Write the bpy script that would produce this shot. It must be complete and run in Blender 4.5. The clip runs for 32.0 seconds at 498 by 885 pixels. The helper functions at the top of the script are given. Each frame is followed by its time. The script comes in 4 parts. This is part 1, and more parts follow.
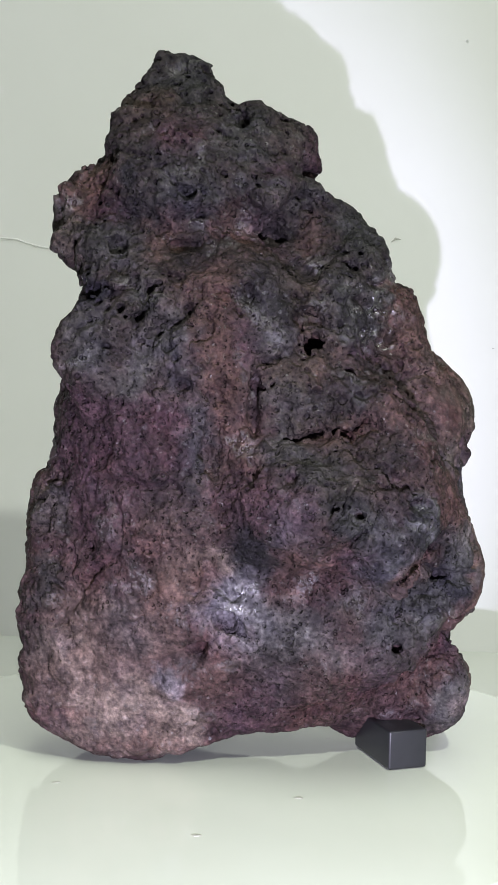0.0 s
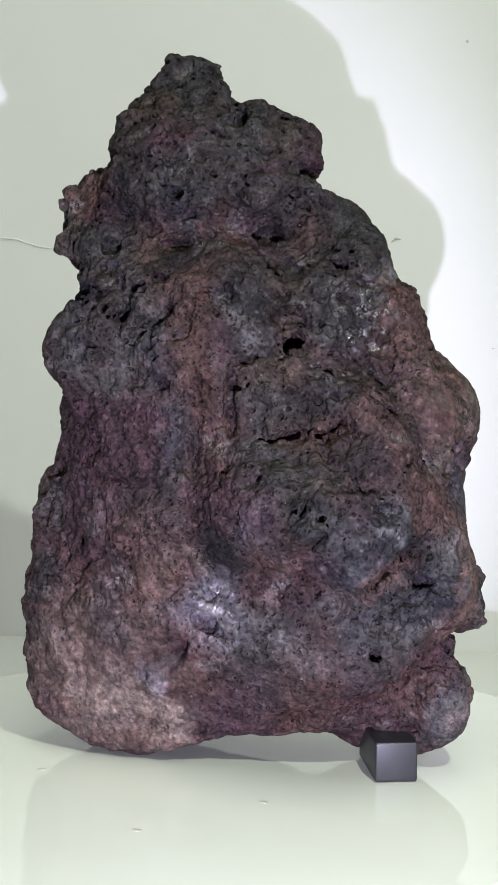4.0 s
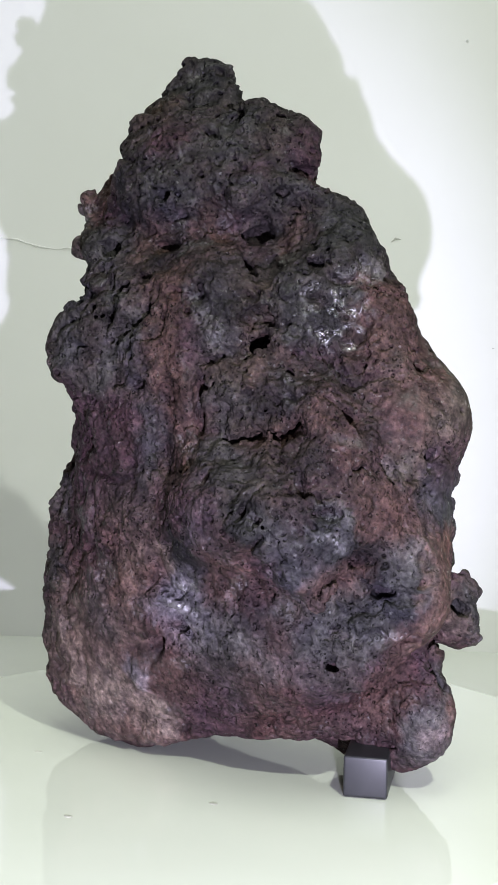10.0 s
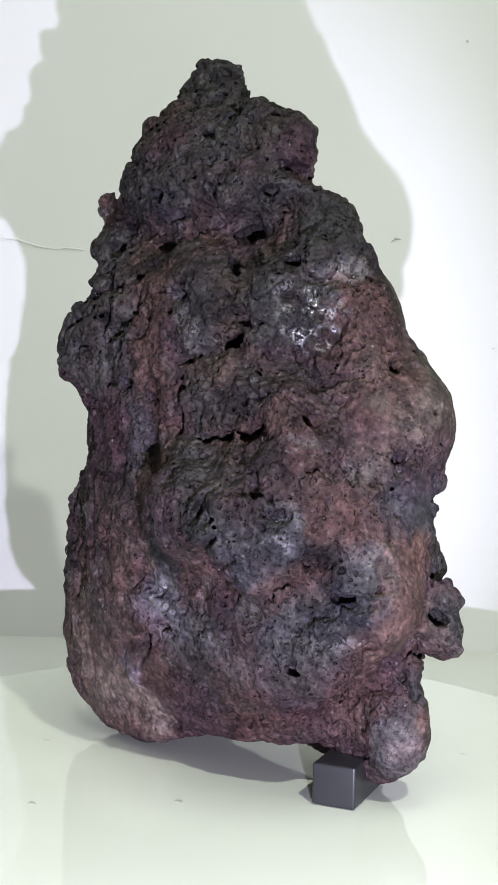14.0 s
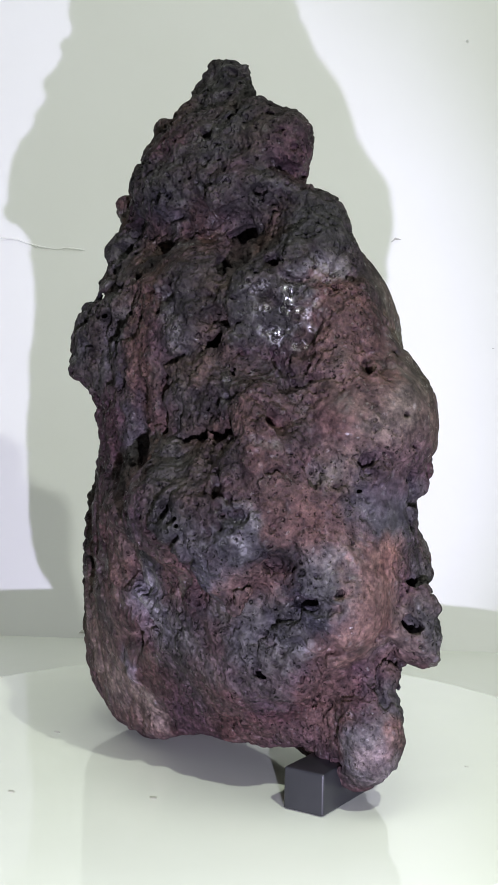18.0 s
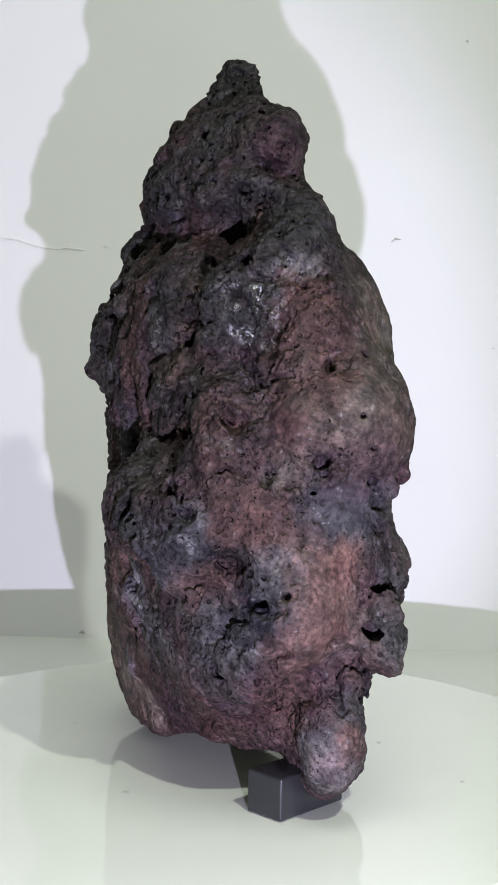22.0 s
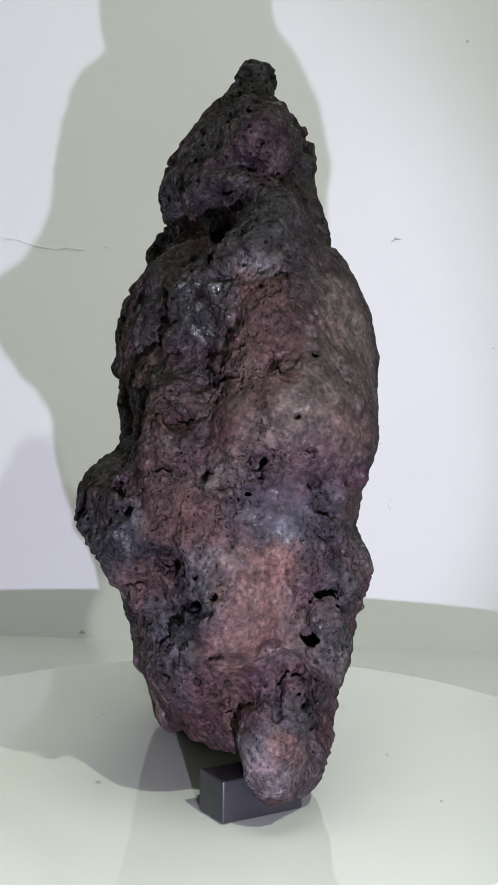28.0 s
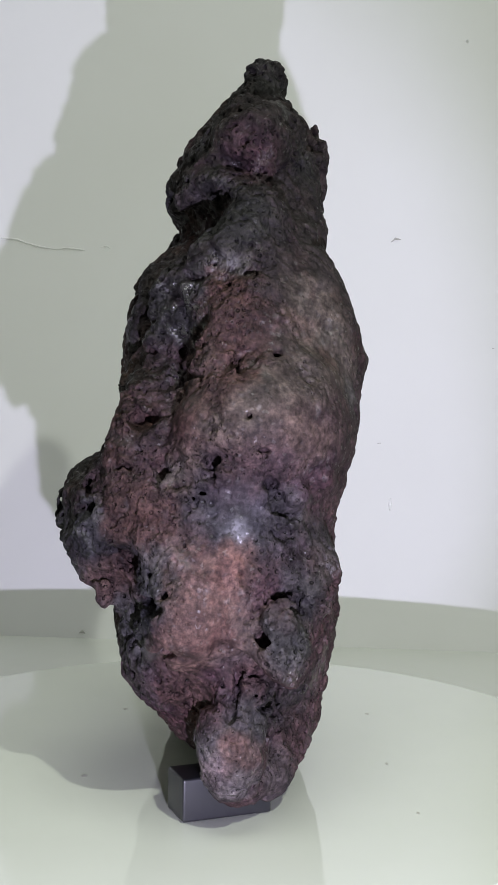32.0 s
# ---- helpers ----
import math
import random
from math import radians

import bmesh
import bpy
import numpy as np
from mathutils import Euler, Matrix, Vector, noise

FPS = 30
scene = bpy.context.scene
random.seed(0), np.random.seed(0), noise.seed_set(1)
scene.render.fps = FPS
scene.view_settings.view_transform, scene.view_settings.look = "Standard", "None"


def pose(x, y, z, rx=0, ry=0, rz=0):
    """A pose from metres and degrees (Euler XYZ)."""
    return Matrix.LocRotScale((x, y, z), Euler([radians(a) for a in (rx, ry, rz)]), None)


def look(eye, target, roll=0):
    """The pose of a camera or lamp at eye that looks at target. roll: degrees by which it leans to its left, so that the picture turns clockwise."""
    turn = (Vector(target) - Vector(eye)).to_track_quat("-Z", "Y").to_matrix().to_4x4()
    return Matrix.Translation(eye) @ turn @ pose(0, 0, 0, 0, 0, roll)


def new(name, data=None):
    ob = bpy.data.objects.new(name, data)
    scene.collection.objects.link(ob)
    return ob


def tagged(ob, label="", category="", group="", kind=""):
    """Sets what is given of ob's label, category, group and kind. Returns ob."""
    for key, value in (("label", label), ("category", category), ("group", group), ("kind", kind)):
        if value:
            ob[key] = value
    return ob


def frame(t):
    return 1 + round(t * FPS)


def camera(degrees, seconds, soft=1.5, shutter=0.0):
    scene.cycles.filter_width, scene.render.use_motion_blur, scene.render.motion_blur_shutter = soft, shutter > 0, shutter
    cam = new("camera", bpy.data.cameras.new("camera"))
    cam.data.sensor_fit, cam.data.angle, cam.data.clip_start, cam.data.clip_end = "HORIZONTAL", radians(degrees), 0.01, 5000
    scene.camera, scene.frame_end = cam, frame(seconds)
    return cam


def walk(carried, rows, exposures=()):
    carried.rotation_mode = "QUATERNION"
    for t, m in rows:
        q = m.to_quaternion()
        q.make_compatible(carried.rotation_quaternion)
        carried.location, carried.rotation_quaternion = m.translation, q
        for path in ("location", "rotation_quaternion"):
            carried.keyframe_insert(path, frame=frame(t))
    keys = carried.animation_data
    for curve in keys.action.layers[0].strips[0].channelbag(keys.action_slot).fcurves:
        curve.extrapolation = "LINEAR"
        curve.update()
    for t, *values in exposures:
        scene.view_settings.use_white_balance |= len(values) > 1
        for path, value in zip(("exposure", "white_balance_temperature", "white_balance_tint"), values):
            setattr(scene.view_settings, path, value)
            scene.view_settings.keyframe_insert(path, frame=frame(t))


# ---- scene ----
# the camera stands still before the turntable
cam = camera(20.82, 32.0, soft=1.0)
EYE = Matrix.Translation((0, -0.5, 0.159)) @ pose(0, 0, 0, 0, 0, -0.978) @ pose(0, 0, 0, 90 - 4.79, 0, 0) @ pose(0, 0, 0, 0, 0, 0.947)
walk(cam, [(0, EYE), (32, EYE)], exposures=[(0, -0.15, 6480, 8.5), (8, -0.14, 6470, 8.5), (13, -0.10, 6440, 9), (18, -0.18, 6425, 10), (19, -0.34, 6425, 10), (22, -0.35, 6420, 10.5), (23, -0.48, 6420, 11), (24, -0.49, 6420, 11), (28, -0.52, 6430, 11), (32, -0.63, 6440, 10)])

# ---- light: a small cool lamp low in front, a warmer greenish one higher to the right, a dim room ----
world = bpy.data.worlds.new("room_air")
scene.world = world
world.use_nodes = True
world.node_tree.nodes["Background"].inputs[0].default_value = (0.80, 0.86, 0.78, 1)
world.node_tree.nodes["Background"].inputs[1].default_value = 0.2


def lamp(name, kind, eye, target, size, watts, colour):
    data = bpy.data.lights.new(name, kind)
    data.energy, data.color = watts, colour
    if kind == "SPOT":
        data.shadow_soft_size, data.spot_size, data.spot_blend = size, radians(57), 0.5
    else:
        data.shape, data.size = "DISK", size
    ob = new(name, data)
    ob.matrix_world = look(eye, target)
    return ob


LOW = Vector((0.040, -0.43, 0.0406))
lamp("low_lamp", "SPOT", LOW, LOW + Vector((-0.24, 1.0, 0.06)), 0.0022, 20.6, (0.75, 0.70, 0.985))
lamp("high_lamp", "AREA", (0.159, -0.40, 0.453), (0.0, 0.2, 0.05), 0.011, 2.65, (0.95, 1.0, 0.90))
lamp("ceiling_lamp", "AREA", (0.0, -0.6, 2.25), (0.0, -0.6, 0.0), 1.2, 28.0, (0.96, 1.0, 0.955))


# ---- materials ----
def material(name, rough=0.5, metal=0.0):
    m = bpy.data.materials.new(name)
    m.use_nodes = True
    n, l = m.node_tree.nodes, m.node_tree.links
    b = n["Principled BSDF"]
    b.inputs["Roughness"].default_value, b.inputs["Metallic"].default_value = rough, metal
    return m, n, l, b


def noise_node(n, l, scale, detail=4.0, rough=0.55, coords="Object"):
    c = n.new("ShaderNodeTexCoord")
    t = n.new("ShaderNodeTexNoise")
    t.inputs["Scale"].default_value, t.inputs["Detail"].default_value, t.inputs["Roughness"].default_value = scale, detail, rough
    l.new(c.outputs[coords], t.inputs["Vector"])
    return t


def ramp(n, l, source, stops):
    r = n.new("ShaderNodeValToRGB")
    while len(r.color_ramp.elements) < len(stops):
        r.color_ramp.elements.new(0.5)
    for e, (p, c) in zip(r.color_ramp.elements, stops):
        e.position, e.color = p, (*c, 1)
    l.new(source, r.inputs["Fac"])
    return r


def bump(n, l, b, source, strength, distance, below=None):
    u = n.new("ShaderNodeBump")
    u.inputs["Strength"].default_value, u.inputs["Distance"].default_value = strength, distance
    l.new(source, u.inputs["Height"])
    if below:
        l.new(below.outputs["Normal"], u.inputs["Normal"])
    l.new(u.outputs["Normal"], b.inputs["Normal"])
    return u


def painted(name, light, dark, rough, scale, relief):
    """Gloss paint with faint stains and brushed unevenness."""
    m, n, l, b = material(name, rough)
    big = noise_node(n, l, scale, 5.0)
    r = ramp(n, l, big.outputs["Fac"], ((0.35, dark), (0.65, light)))
    l.new(r.outputs["Color"], b.inputs["Base Color"])
    fine = noise_node(n, l, scale * 9, 3.0)
    one = bump(n, l, b, big.outputs["Fac"], 0.25, relief)
    bump(n, l, b, fine.outputs["Fac"], 0.12, relief * 0.15, one)
    return m


WALL_PAINT = painted("wall_paint", (0.80, 0.80, 0.79), (0.77, 0.77, 0.75), 0.55, 5.0, 0.0015)
TABLE_PAINT = painted("table_paint", (0.66, 0.68, 0.62), (0.60, 0.62, 0.56), 0.35, 6.0, 0.001)
PLATE_PAINT = painted("plate_paint", (0.60, 0.63, 0.54), (0.57, 0.60, 0.51), 0.06, 9.0, 0.0002)
EDGE_PAINT = painted("edge_paint", (0.42, 0.40, 0.35), (0.30, 0.28, 0.24), 0.5, 30.0, 0.0004)
GLOSS_PAINT = painted("gloss_paint", (0.80, 0.80, 0.79), (0.78, 0.78, 0.76), 0.08, 200.0, 0.0001)
CHIP_PAINT = painted("chip_paint", (0.52, 0.51, 0.48), (0.42, 0.41, 0.39), 0.6, 300.0, 0.0004)
DUST = painted("dust", (0.44, 0.44, 0.38), (0.36, 0.36, 0.31), 0.6, 300.0, 0.0002)
ROOM_PAINT = painted("room_paint", (0.46, 0.46, 0.45), (0.41, 0.41, 0.40), 0.6, 2.0, 0.002)


def block_material():
    m, n, l, b = material("grey_plastic", 0.40)
    t = noise_node(n, l, 120, 4.0)
    r = ramp(n, l, t.outputs["Fac"], ((0.3, (0.011, 0.0115, 0.013)), (0.7, (0.017, 0.0175, 0.019))))
    l.new(r.outputs["Color"], b.inputs["Base Color"])
    f = noise_node(n, l, 900, 3.0)
    bump(n, l, b, f.outputs["Fac"], 0.08, 0.0001)
    return m


BLOCK = block_material()


def rock_material():
    m, n, l, b = material("lava", 0.62)

    def value(kind, first, second, third=None):
        q = n.new("ShaderNodeMath")
        q.operation = kind
        for i, x in enumerate((first, second, third)):
            if isinstance(x, (int, float)):
                q.inputs[i].default_value = x
            elif x is not None:
                l.new(x, q.inputs[i])
        return q.outputs["Value"]

    tint = n.new("ShaderNodeAttribute")
    tint.attribute_name = "tint"
    wear = n.new("ShaderNodeAttribute")
    wear.attribute_name = "wear"
    rough = value("MULTIPLY_ADD", wear.outputs["Fac"], -0.9, 1.0)
    rough_skin = rough
    # a mottled crust at two scales, and few crystal grains that catch the light
    where = n.new("ShaderNodeTexCoord")
    grains = n.new("ShaderNodeTexVoronoi")
    grains.inputs["Scale"].default_value = 1100
    l.new(where.outputs["Object"], grains.inputs["Vector"])
    each = n.new("ShaderNodeSeparateColor")
    l.new(grains.outputs["Color"], each.inputs["Color"])
    broad = noise_node(n, l, 210, 5.0, 0.65)
    fine = noise_node(n, l, 640, 4.0, 0.65)
    blotch = ramp(n, l, broad.outputs["Fac"], ((0.36, (0.58, 0.57, 0.60)), (0.5, (0.98, 0.98, 0.98)), (0.65, (1.55, 1.53, 1.50))))
    shade = ramp(n, l, fine.outputs["Fac"], ((0.34, (0.55, 0.54, 0.56)), (0.5, (0.98, 0.98, 0.98)), (0.68, (1.5, 1.48, 1.48))))
    colour = tint.outputs["Color"]
    for r in (blotch, shade):
        mix = n.new("ShaderNodeMix")
        mix.data_type, mix.blend_type = "RGBA", "MULTIPLY"
        mix.inputs["Factor"].default_value = 1.0
        l.new(colour, mix.inputs["A"])
        l.new(r.outputs["Color"], mix.inputs["B"])
        colour = mix.outputs["Result"]
    l.new(colour, b.inputs["Base Color"])
    # satin crust, glossy grains here and there, and a glassy skin
    keen = value("POWER", each.outputs["Green"], 26.0)
    gloss = value("MULTIPLY_ADD", fine.outputs["Fac"], 0.25, 0.56)
    gloss = value("MULTIPLY", gloss, value("MULTIPLY_ADD", keen, -0.55, 1.0))
    dull = value("MULTIPLY_ADD", tint.outputs["Alpha"], -0.86, 1.0)
    l.new(value("MULTIPLY", gloss, dull), b.inputs["Roughness"])
    l.new(value("ADD", value("MULTIPLY_ADD", tint.outputs["Alpha"], 1.3, 0.12), value("MULTIPLY", keen, 0.5)), b.inputs["Specular IOR Level"])
    # relief: the glassy breaks and the worn skin are smoother
    rough = value("MULTIPLY", rough, value("MULTIPLY_ADD", tint.outputs["Alpha"], -0.7, 1.0))
    # every grain is tilted its own way
    tilt = n.new("ShaderNodeVectorMath")
    tilt.operation = "SUBTRACT"
    l.new(grains.outputs["Color"], tilt.inputs[0])
    tilt.inputs[1].default_value = (0.5, 0.5, 0.5)
    size = n.new("ShaderNodeVectorMath")
    size.operation = "SCALE"
    l.new(tilt.outputs["Vector"], size.inputs[0])
    l.new(value("MULTIPLY", rough_skin, 0.6), size.inputs["Scale"])
    own = n.new("ShaderNodeNewGeometry")
    total = n.new("ShaderNodeVectorMath")
    total.operation = "ADD"
    l.new(own.outputs["Normal"], total.inputs[0])
    l.new(size.outputs["Vector"], total.inputs[1])
    unit = n.new("ShaderNodeVectorMath")
    unit.operation = "NORMALIZE"
    l.new(total.outputs["Vector"], unit.inputs[0])
    one = bump(n, l, b, broad.outputs["Fac"], 0.8, 0.0008)
    l.new(rough, one.inputs["Strength"])
    l.new(unit.outputs["Vector"], one.inputs["Normal"])
    two = bump(n, l, b, fine.outputs["Fac"], 0.8, 0.0009, one)
    l.new(rough, two.inputs["Strength"])
    # pinholes of burst bubbles
    for scale, share, deep in ((330, 0.45, 0.0016), (620, 0.4, 0.0010)):
        bubbles = n.new("ShaderNodeTexVoronoi")
        bubbles.inputs["Scale"].default_value = scale
        l.new(where.outputs["Object"], bubbles.inputs["Vector"])
        one = n.new("ShaderNodeSeparateColor")
        l.new(bubbles.outputs["Color"], one.inputs["Color"])
        pit = n.new("ShaderNodeMapRange")
        pit.inputs["From Min"].default_value, pit.inputs["From Max"].default_value = 0.10, 0.27
        l.new(bubbles.outputs["Distance"], pit.inputs["Value"])
        two = bump(n, l, b, value("MAXIMUM", pit.outputs["Result"], value("LESS_THAN", one.outputs["Red"], share)), 1.0, deep, two)
        l.new(rough, two.inputs["Strength"])
    return m


LAVA = rock_material()


# ---- the rock, modelled as a solid field in centimetres: a lofted core, lumps pressed on, dents pressed in ----
STEP = 0.048

#        z     cx    cy    a     b   turn
CORE = ((-0.5, 0.72, 0.39, 7.08, 2.5, 0),
        (1.5, 0.03, 0.59, 7.09, 2.69, 2),
        (3.5, 0.15, 0.35, 6.71, 3.38, 1),
        (6, 1.03, 0.08, 7.42, 3.89, 0),
        (9, 1.1, -0.18, 7.27, 4, -2),
        (12, 0.97, 0.56, 7.03, 3.42, 9),
        (15, -0.03, 0.89, 5.91, 3.3, 19),
        (17.5, -0.04, -0.03, 5.3, 2.61, 19),
        (19.5, -0.84, 1.12, 3.9, 2.28, 10),
        (21.5, -1.48, 1.4, 2.63, 1.97, 5),
        (23.3, -1.59, 1.89, 1.64, 1.02, 2),
        (24.6, -1.89, 1.37, 0.95, 0.33, -1),
        (25.9, -1.33, 1.38, 1.14, 0.33, 0))

LUMPS = []
DENTS = []


def lump(x, y, z, rx, ry, rz, turn=0, lean=0, soft=1.5):
    LUMPS.append((x, y, z, rx, ry, rz, turn, lean, soft))


def dent(x, y, z, rx, ry, rz, turn=0, lean=0, soft=0.25):
    DENTS.append((x, y, z, rx, ry, rz, turn, lean, soft))


# crown
lump(2.01, 1.13, 22.61, 0.89, 0.67, 1, 0, 0, 1.5)
lump(-2.57, 1.2, 23.29, 0.73, 0.59, 0.66, 0, 0, 1.5)
lump(-3.78, -0.08, 22.86, 0.6, 0.69, 1.06, 0, 0, 1.5)
lump(-2.94, 1.09, 23.58, 0.64, 0.48, 0.63, 0, 0, 1.5)
lump(-2.4, 1.71, 25.36, 0.3, 0.41, 0.35, 0, 0, 1.5)
lump(0.33, 1.21, 23.14, 0.88, 0.79, 1.01, 0, 0, 1.5)
lump(-1.82, -1.15, 21.03, 1.9, 1, 0.95, 0, 0, 1.5)
lump(1.68, -0.39, 20.96, 1.51, 1.04, 0.6, 0, 0, 1.5)
lump(-2.24, 2.79, 21.67, 0.6, 1.09, 1.9, 0, 0, 1.5)
# ear at the back
lump(-5.33, 0.81, 19.95, 1.16, 1.58, 1.74, 0, 0, 1.5)
# flank
lump(-4.56, -2.83, 15.25, 1.44, 0.6, 1.39, 0, 0, 1.5)
lump(-4.55, -0.37, 18.72, 1, 1.82, 0.79, 0, 0, 1.5)
lump(-4.51, -0.06, 12.16, 1.24, 1.59, 1.81, 0, 0, 1.5)
lump(-6.63, -0.21, 7.83, 0.6, 1.66, 2.54, 0, 0, 1.5)
# face
lump(3.91, 0.72, 18.86, 1.37, 1.2, 1.89, 0, 0, 1.5)
lump(3.87, -1.46, 16.35, 1.22, 1.47, 1.92, 0, 0, 1.5)
lump(0.55, -2.27, 16, 1.55, 1.15, 2.33, 0, 0, 1.5)
lump(2.32, -2.63, 11.62, 1.77, 1.19, 1.71, 0, 0, 1.5)
lump(-1.62, -2.59, 12.02, 1.64, 0.82, 2.5, 0, 0, 1.5)
# smooth shoulder
lump(5.09, 1.39, 15.01, 1.14, 1.74, 2.17, 0, 0, 1.2)
lump(6.57, 1.94, 13.42, 1.14, 1.26, 1.73, 0, 0, 1.2)
lump(7.36, 0.44, 12.79, 1.89, 2.16, 2.04, 0, 0, 1.3)
lump(3.79, 2.25, 16.31, 1.54, 1.6, 2.02, 0, 0, 1.5)
# flange low at the back
lump(8.67, 1.41, 5.93, 0.64, 0.77, 1.29, 0, 0, 1.5)
lump(7, 1.92, 7.81, 0.6, 1.2, 1.02, 0, 0, 1.5)
lump(7.81, -0.11, 9.46, 0.69, 1.25, 1.27, 0, 0, 1.5)
# cheek and foot
lump(7.93, -1.67, 7.02, 1.41, 1.33, 1.66, 0, 0, 1.5)
lump(8.29, -0.25, 2.71, 0.99, 1.06, 1.57, 0, 0, 1)
lump(7.22, 0.09, 2.62, 0.69, 0.6, 1.89, 0, 0, 1.5)
lump(5.39, 1.12, 1.21, 1.4, 0.62, 0.85, 0, 0, 1.5)
# nose, and the long brow above it
lump(4.42, -4.26, 9.34, 1.6, 1.64, 1.18, 0, 0, 1.5)
lump(2.34, -4.45, 9.83, 1.55, 1.15, 1.52, 0, 0, 1.5)
lump(5.8, -3.99, 8.89, 0.9, 1.17, 1.64, 0, 0, 1.5)
lump(3.6, -3.03, 10.67, 2.18, 0.9, 1.09, 0, 0, 1.5)
lump(3.06, -2.49, 13.87, 2.25, 1.21, 1.07, 0, 0, 1.5)
# belly
lump(-3.91, -1.03, 2.9, 3.28, 0.76, 1.84, 0, 0, 1.5)
lump(-5.68, -0.58, 5.19, 1.66, 1.22, 2.02, 0, 0, 1.5)
lump(4.21, -2.42, 5.07, 3.05, 1.09, 1.81, 0, 0, 1.5)

# small knobs
lump(7.82, 2.3, 7.72, 0.5, 0.45, 0.5, 70, 0, 0.35)
lump(8.79, 1.56, 7.29, 0.4, 0.36, 0.4, 70, 0, 0.35)
lump(9.08, 1.3, 6.79, 0.45, 0.41, 0.45, 70, 0, 0.35)
lump(9.22, 1.67, 5.84, 0.35, 0.32, 0.35, 70, 0, 0.35)
lump(9.2, 1.4, 5.33, 0.4, 0.36, 0.4, 70, 0, 0.35)
lump(7.55, 1.1, 4.25, 0.4, 0.36, 0.4, 70, 0, 0.35)
lump(6.91, 1.27, 3.22, 0.35, 0.32, 0.35, 70, 0, 0.35)
lump(8.17, 1.79, 10.85, 0.4, 0.36, 0.4, 70, 0, 0.35)
lump(2.61, 0.58, 22.77, 0.5, 0.45, 0.5, 40, 0, 0.35)
lump(2.89, 0.51, 22.03, 0.45, 0.41, 0.45, 40, 0, 0.35)
lump(-0.45, 0.97, 24.52, 0.35, 0.32, 0.35, 40, 0, 0.35)
lump(8.53, -0.68, 11.42, 0.4, 0.36, 0.4, 40, 0, 0.35)
lump(-5.12, -3.12, 14.38, 0.4, 0.36, 0.4, 40, 0, 0.35)
lump(-2.9, 0.78, 24.68, 0.3, 0.27, 0.3, 65, 0, 0.35)
lump(2.8, 0.95, 22.94, 0.45, 0.41, 0.45, 65, 0, 0.35)
lump(2.88, 1.03, 22.23, 0.35, 0.32, 0.35, 65, 0, 0.35)
lump(2.85, 2.63, 19.33, 0.3, 0.27, 0.3, 65, 0, 0.35)
lump(1.54, -1.53, 20.54, 0.5, 0.45, 0.5, 0, 0, 0.35)
lump(2.45, 0.13, 22.49, 0.5, 0.45, 0.5, 0, 0, 0.35)
lump(-1.19, -1.64, 20.57, 0.8, 0.72, 0.8, 0, 0, 0.35)
lump(-4.48, -3.2, 15.5, 0.45, 0.41, 0.45, 0, 0, 0.35)
lump(-4.69, -3.24, 14.7, 0.35, 0.32, 0.35, 0, 0, 0.35)
lump(-5.92, -0.52, 20.5, 0.6, 0.54, 0.6, 0, 0, 0.35)
lump(-5.97, -0.74, 18.91, 0.5, 0.45, 0.5, 0, 0, 0.35)
lump(1.65, -2.98, 15.7, 0.8, 0.72, 0.8, 0, 0, 0.35)
lump(-2.23, -2.93, 16.7, 0.5, 0.45, 0.5, 0, 0, 0.35)
lump(8.65, -0.69, 11.51, 0.3, 0.27, 0.3, 0, 0, 0.35)
lump(-1.71, -2.75, 3.14, 0.4, 0.36, 0.4, 0, 0, 0.35)
lump(-1.28, 1.07, 25.09, 0.6, 0.54, 0.6, 0, 0, 0.35)
lump(0.98, 0.43, 23.84, 0.5, 0.45, 0.5, 0, 0, 0.35)
lump(7.59, 2.65, 11.18, 0.35, 0.32, 0.35, 77, 0, 0.35)
lump(9.08, 1.19, 6.94, 0.5, 0.45, 0.5, 77, 0, 0.35)
lump(9.26, 1.06, 6.01, 0.4, 0.36, 0.4, 77, 0, 0.35)
lump(6.56, -4.34, 9.48, 0.8, 0.72, 0.8, 77, 0, 0.35)
lump(-1.28, -3.89, 9.14, 0.25, 0.23, 0.25, 49, 0, 0.35)
lump(-0.55, -3.94, 7.84, 0.25, 0.23, 0.25, 49, 0, 0.35)
lump(1.4, -3.88, 7.24, 0.3, 0.27, 0.3, 49, 0, 0.35)
lump(3.32, -3.85, 6.81, 0.35, 0.32, 0.35, 49, 0, 0.35)
lump(5.91, -4.32, 7.16, 0.3, 0.27, 0.3, 49, 0, 0.35)
lump(8.93, 1.3, 7.12, 0.5, 0.45, 0.5, 49, 0, 0.35)
lump(-1.57, 0.1, 22.45, 1.36, 1.01, 1.28, 0, 0, 1.5)
lump(-2.11, -0.65, 21.35, 1.58, 0.84, 1.34, 0, 0, 1.5)
lump(0.95, 0.29, 21.94, 1.38, 0.99, 1.38, 0, 0, 1.5)
lump(5.23, -0.15, 17.93, 0.72, 1.33, 1.32, 0, 0, 1.2)
lump(4.35, -4.56, 10.12, 1.51, 0.6, 1.03, 0, 0, 1.2)
lump(7.29, -1.42, 12.27, 1.18, 0.6, 1.24, 0, 0, 1)
lump(6.22, 0.53, 15.44, 0.87, 0.91, 1.79, 0, 0, 1.5)
lump(7.38, -2.16, 9.96, 0.83, 1.23, 1.27, 0, 0, 1.4)
lump(6.01, -3.15, 11.71, 1.05, 1.01, 1.49, 0, 0, 1.4)
lump(-1.52, 0.97, 23.67, 0.86, 0.67, 0.65, 0, 0, 1.5)
lump(-0.69, -3.09, 14.43, 1.29, 0.6, 1.52, 0, 0, 1.2)
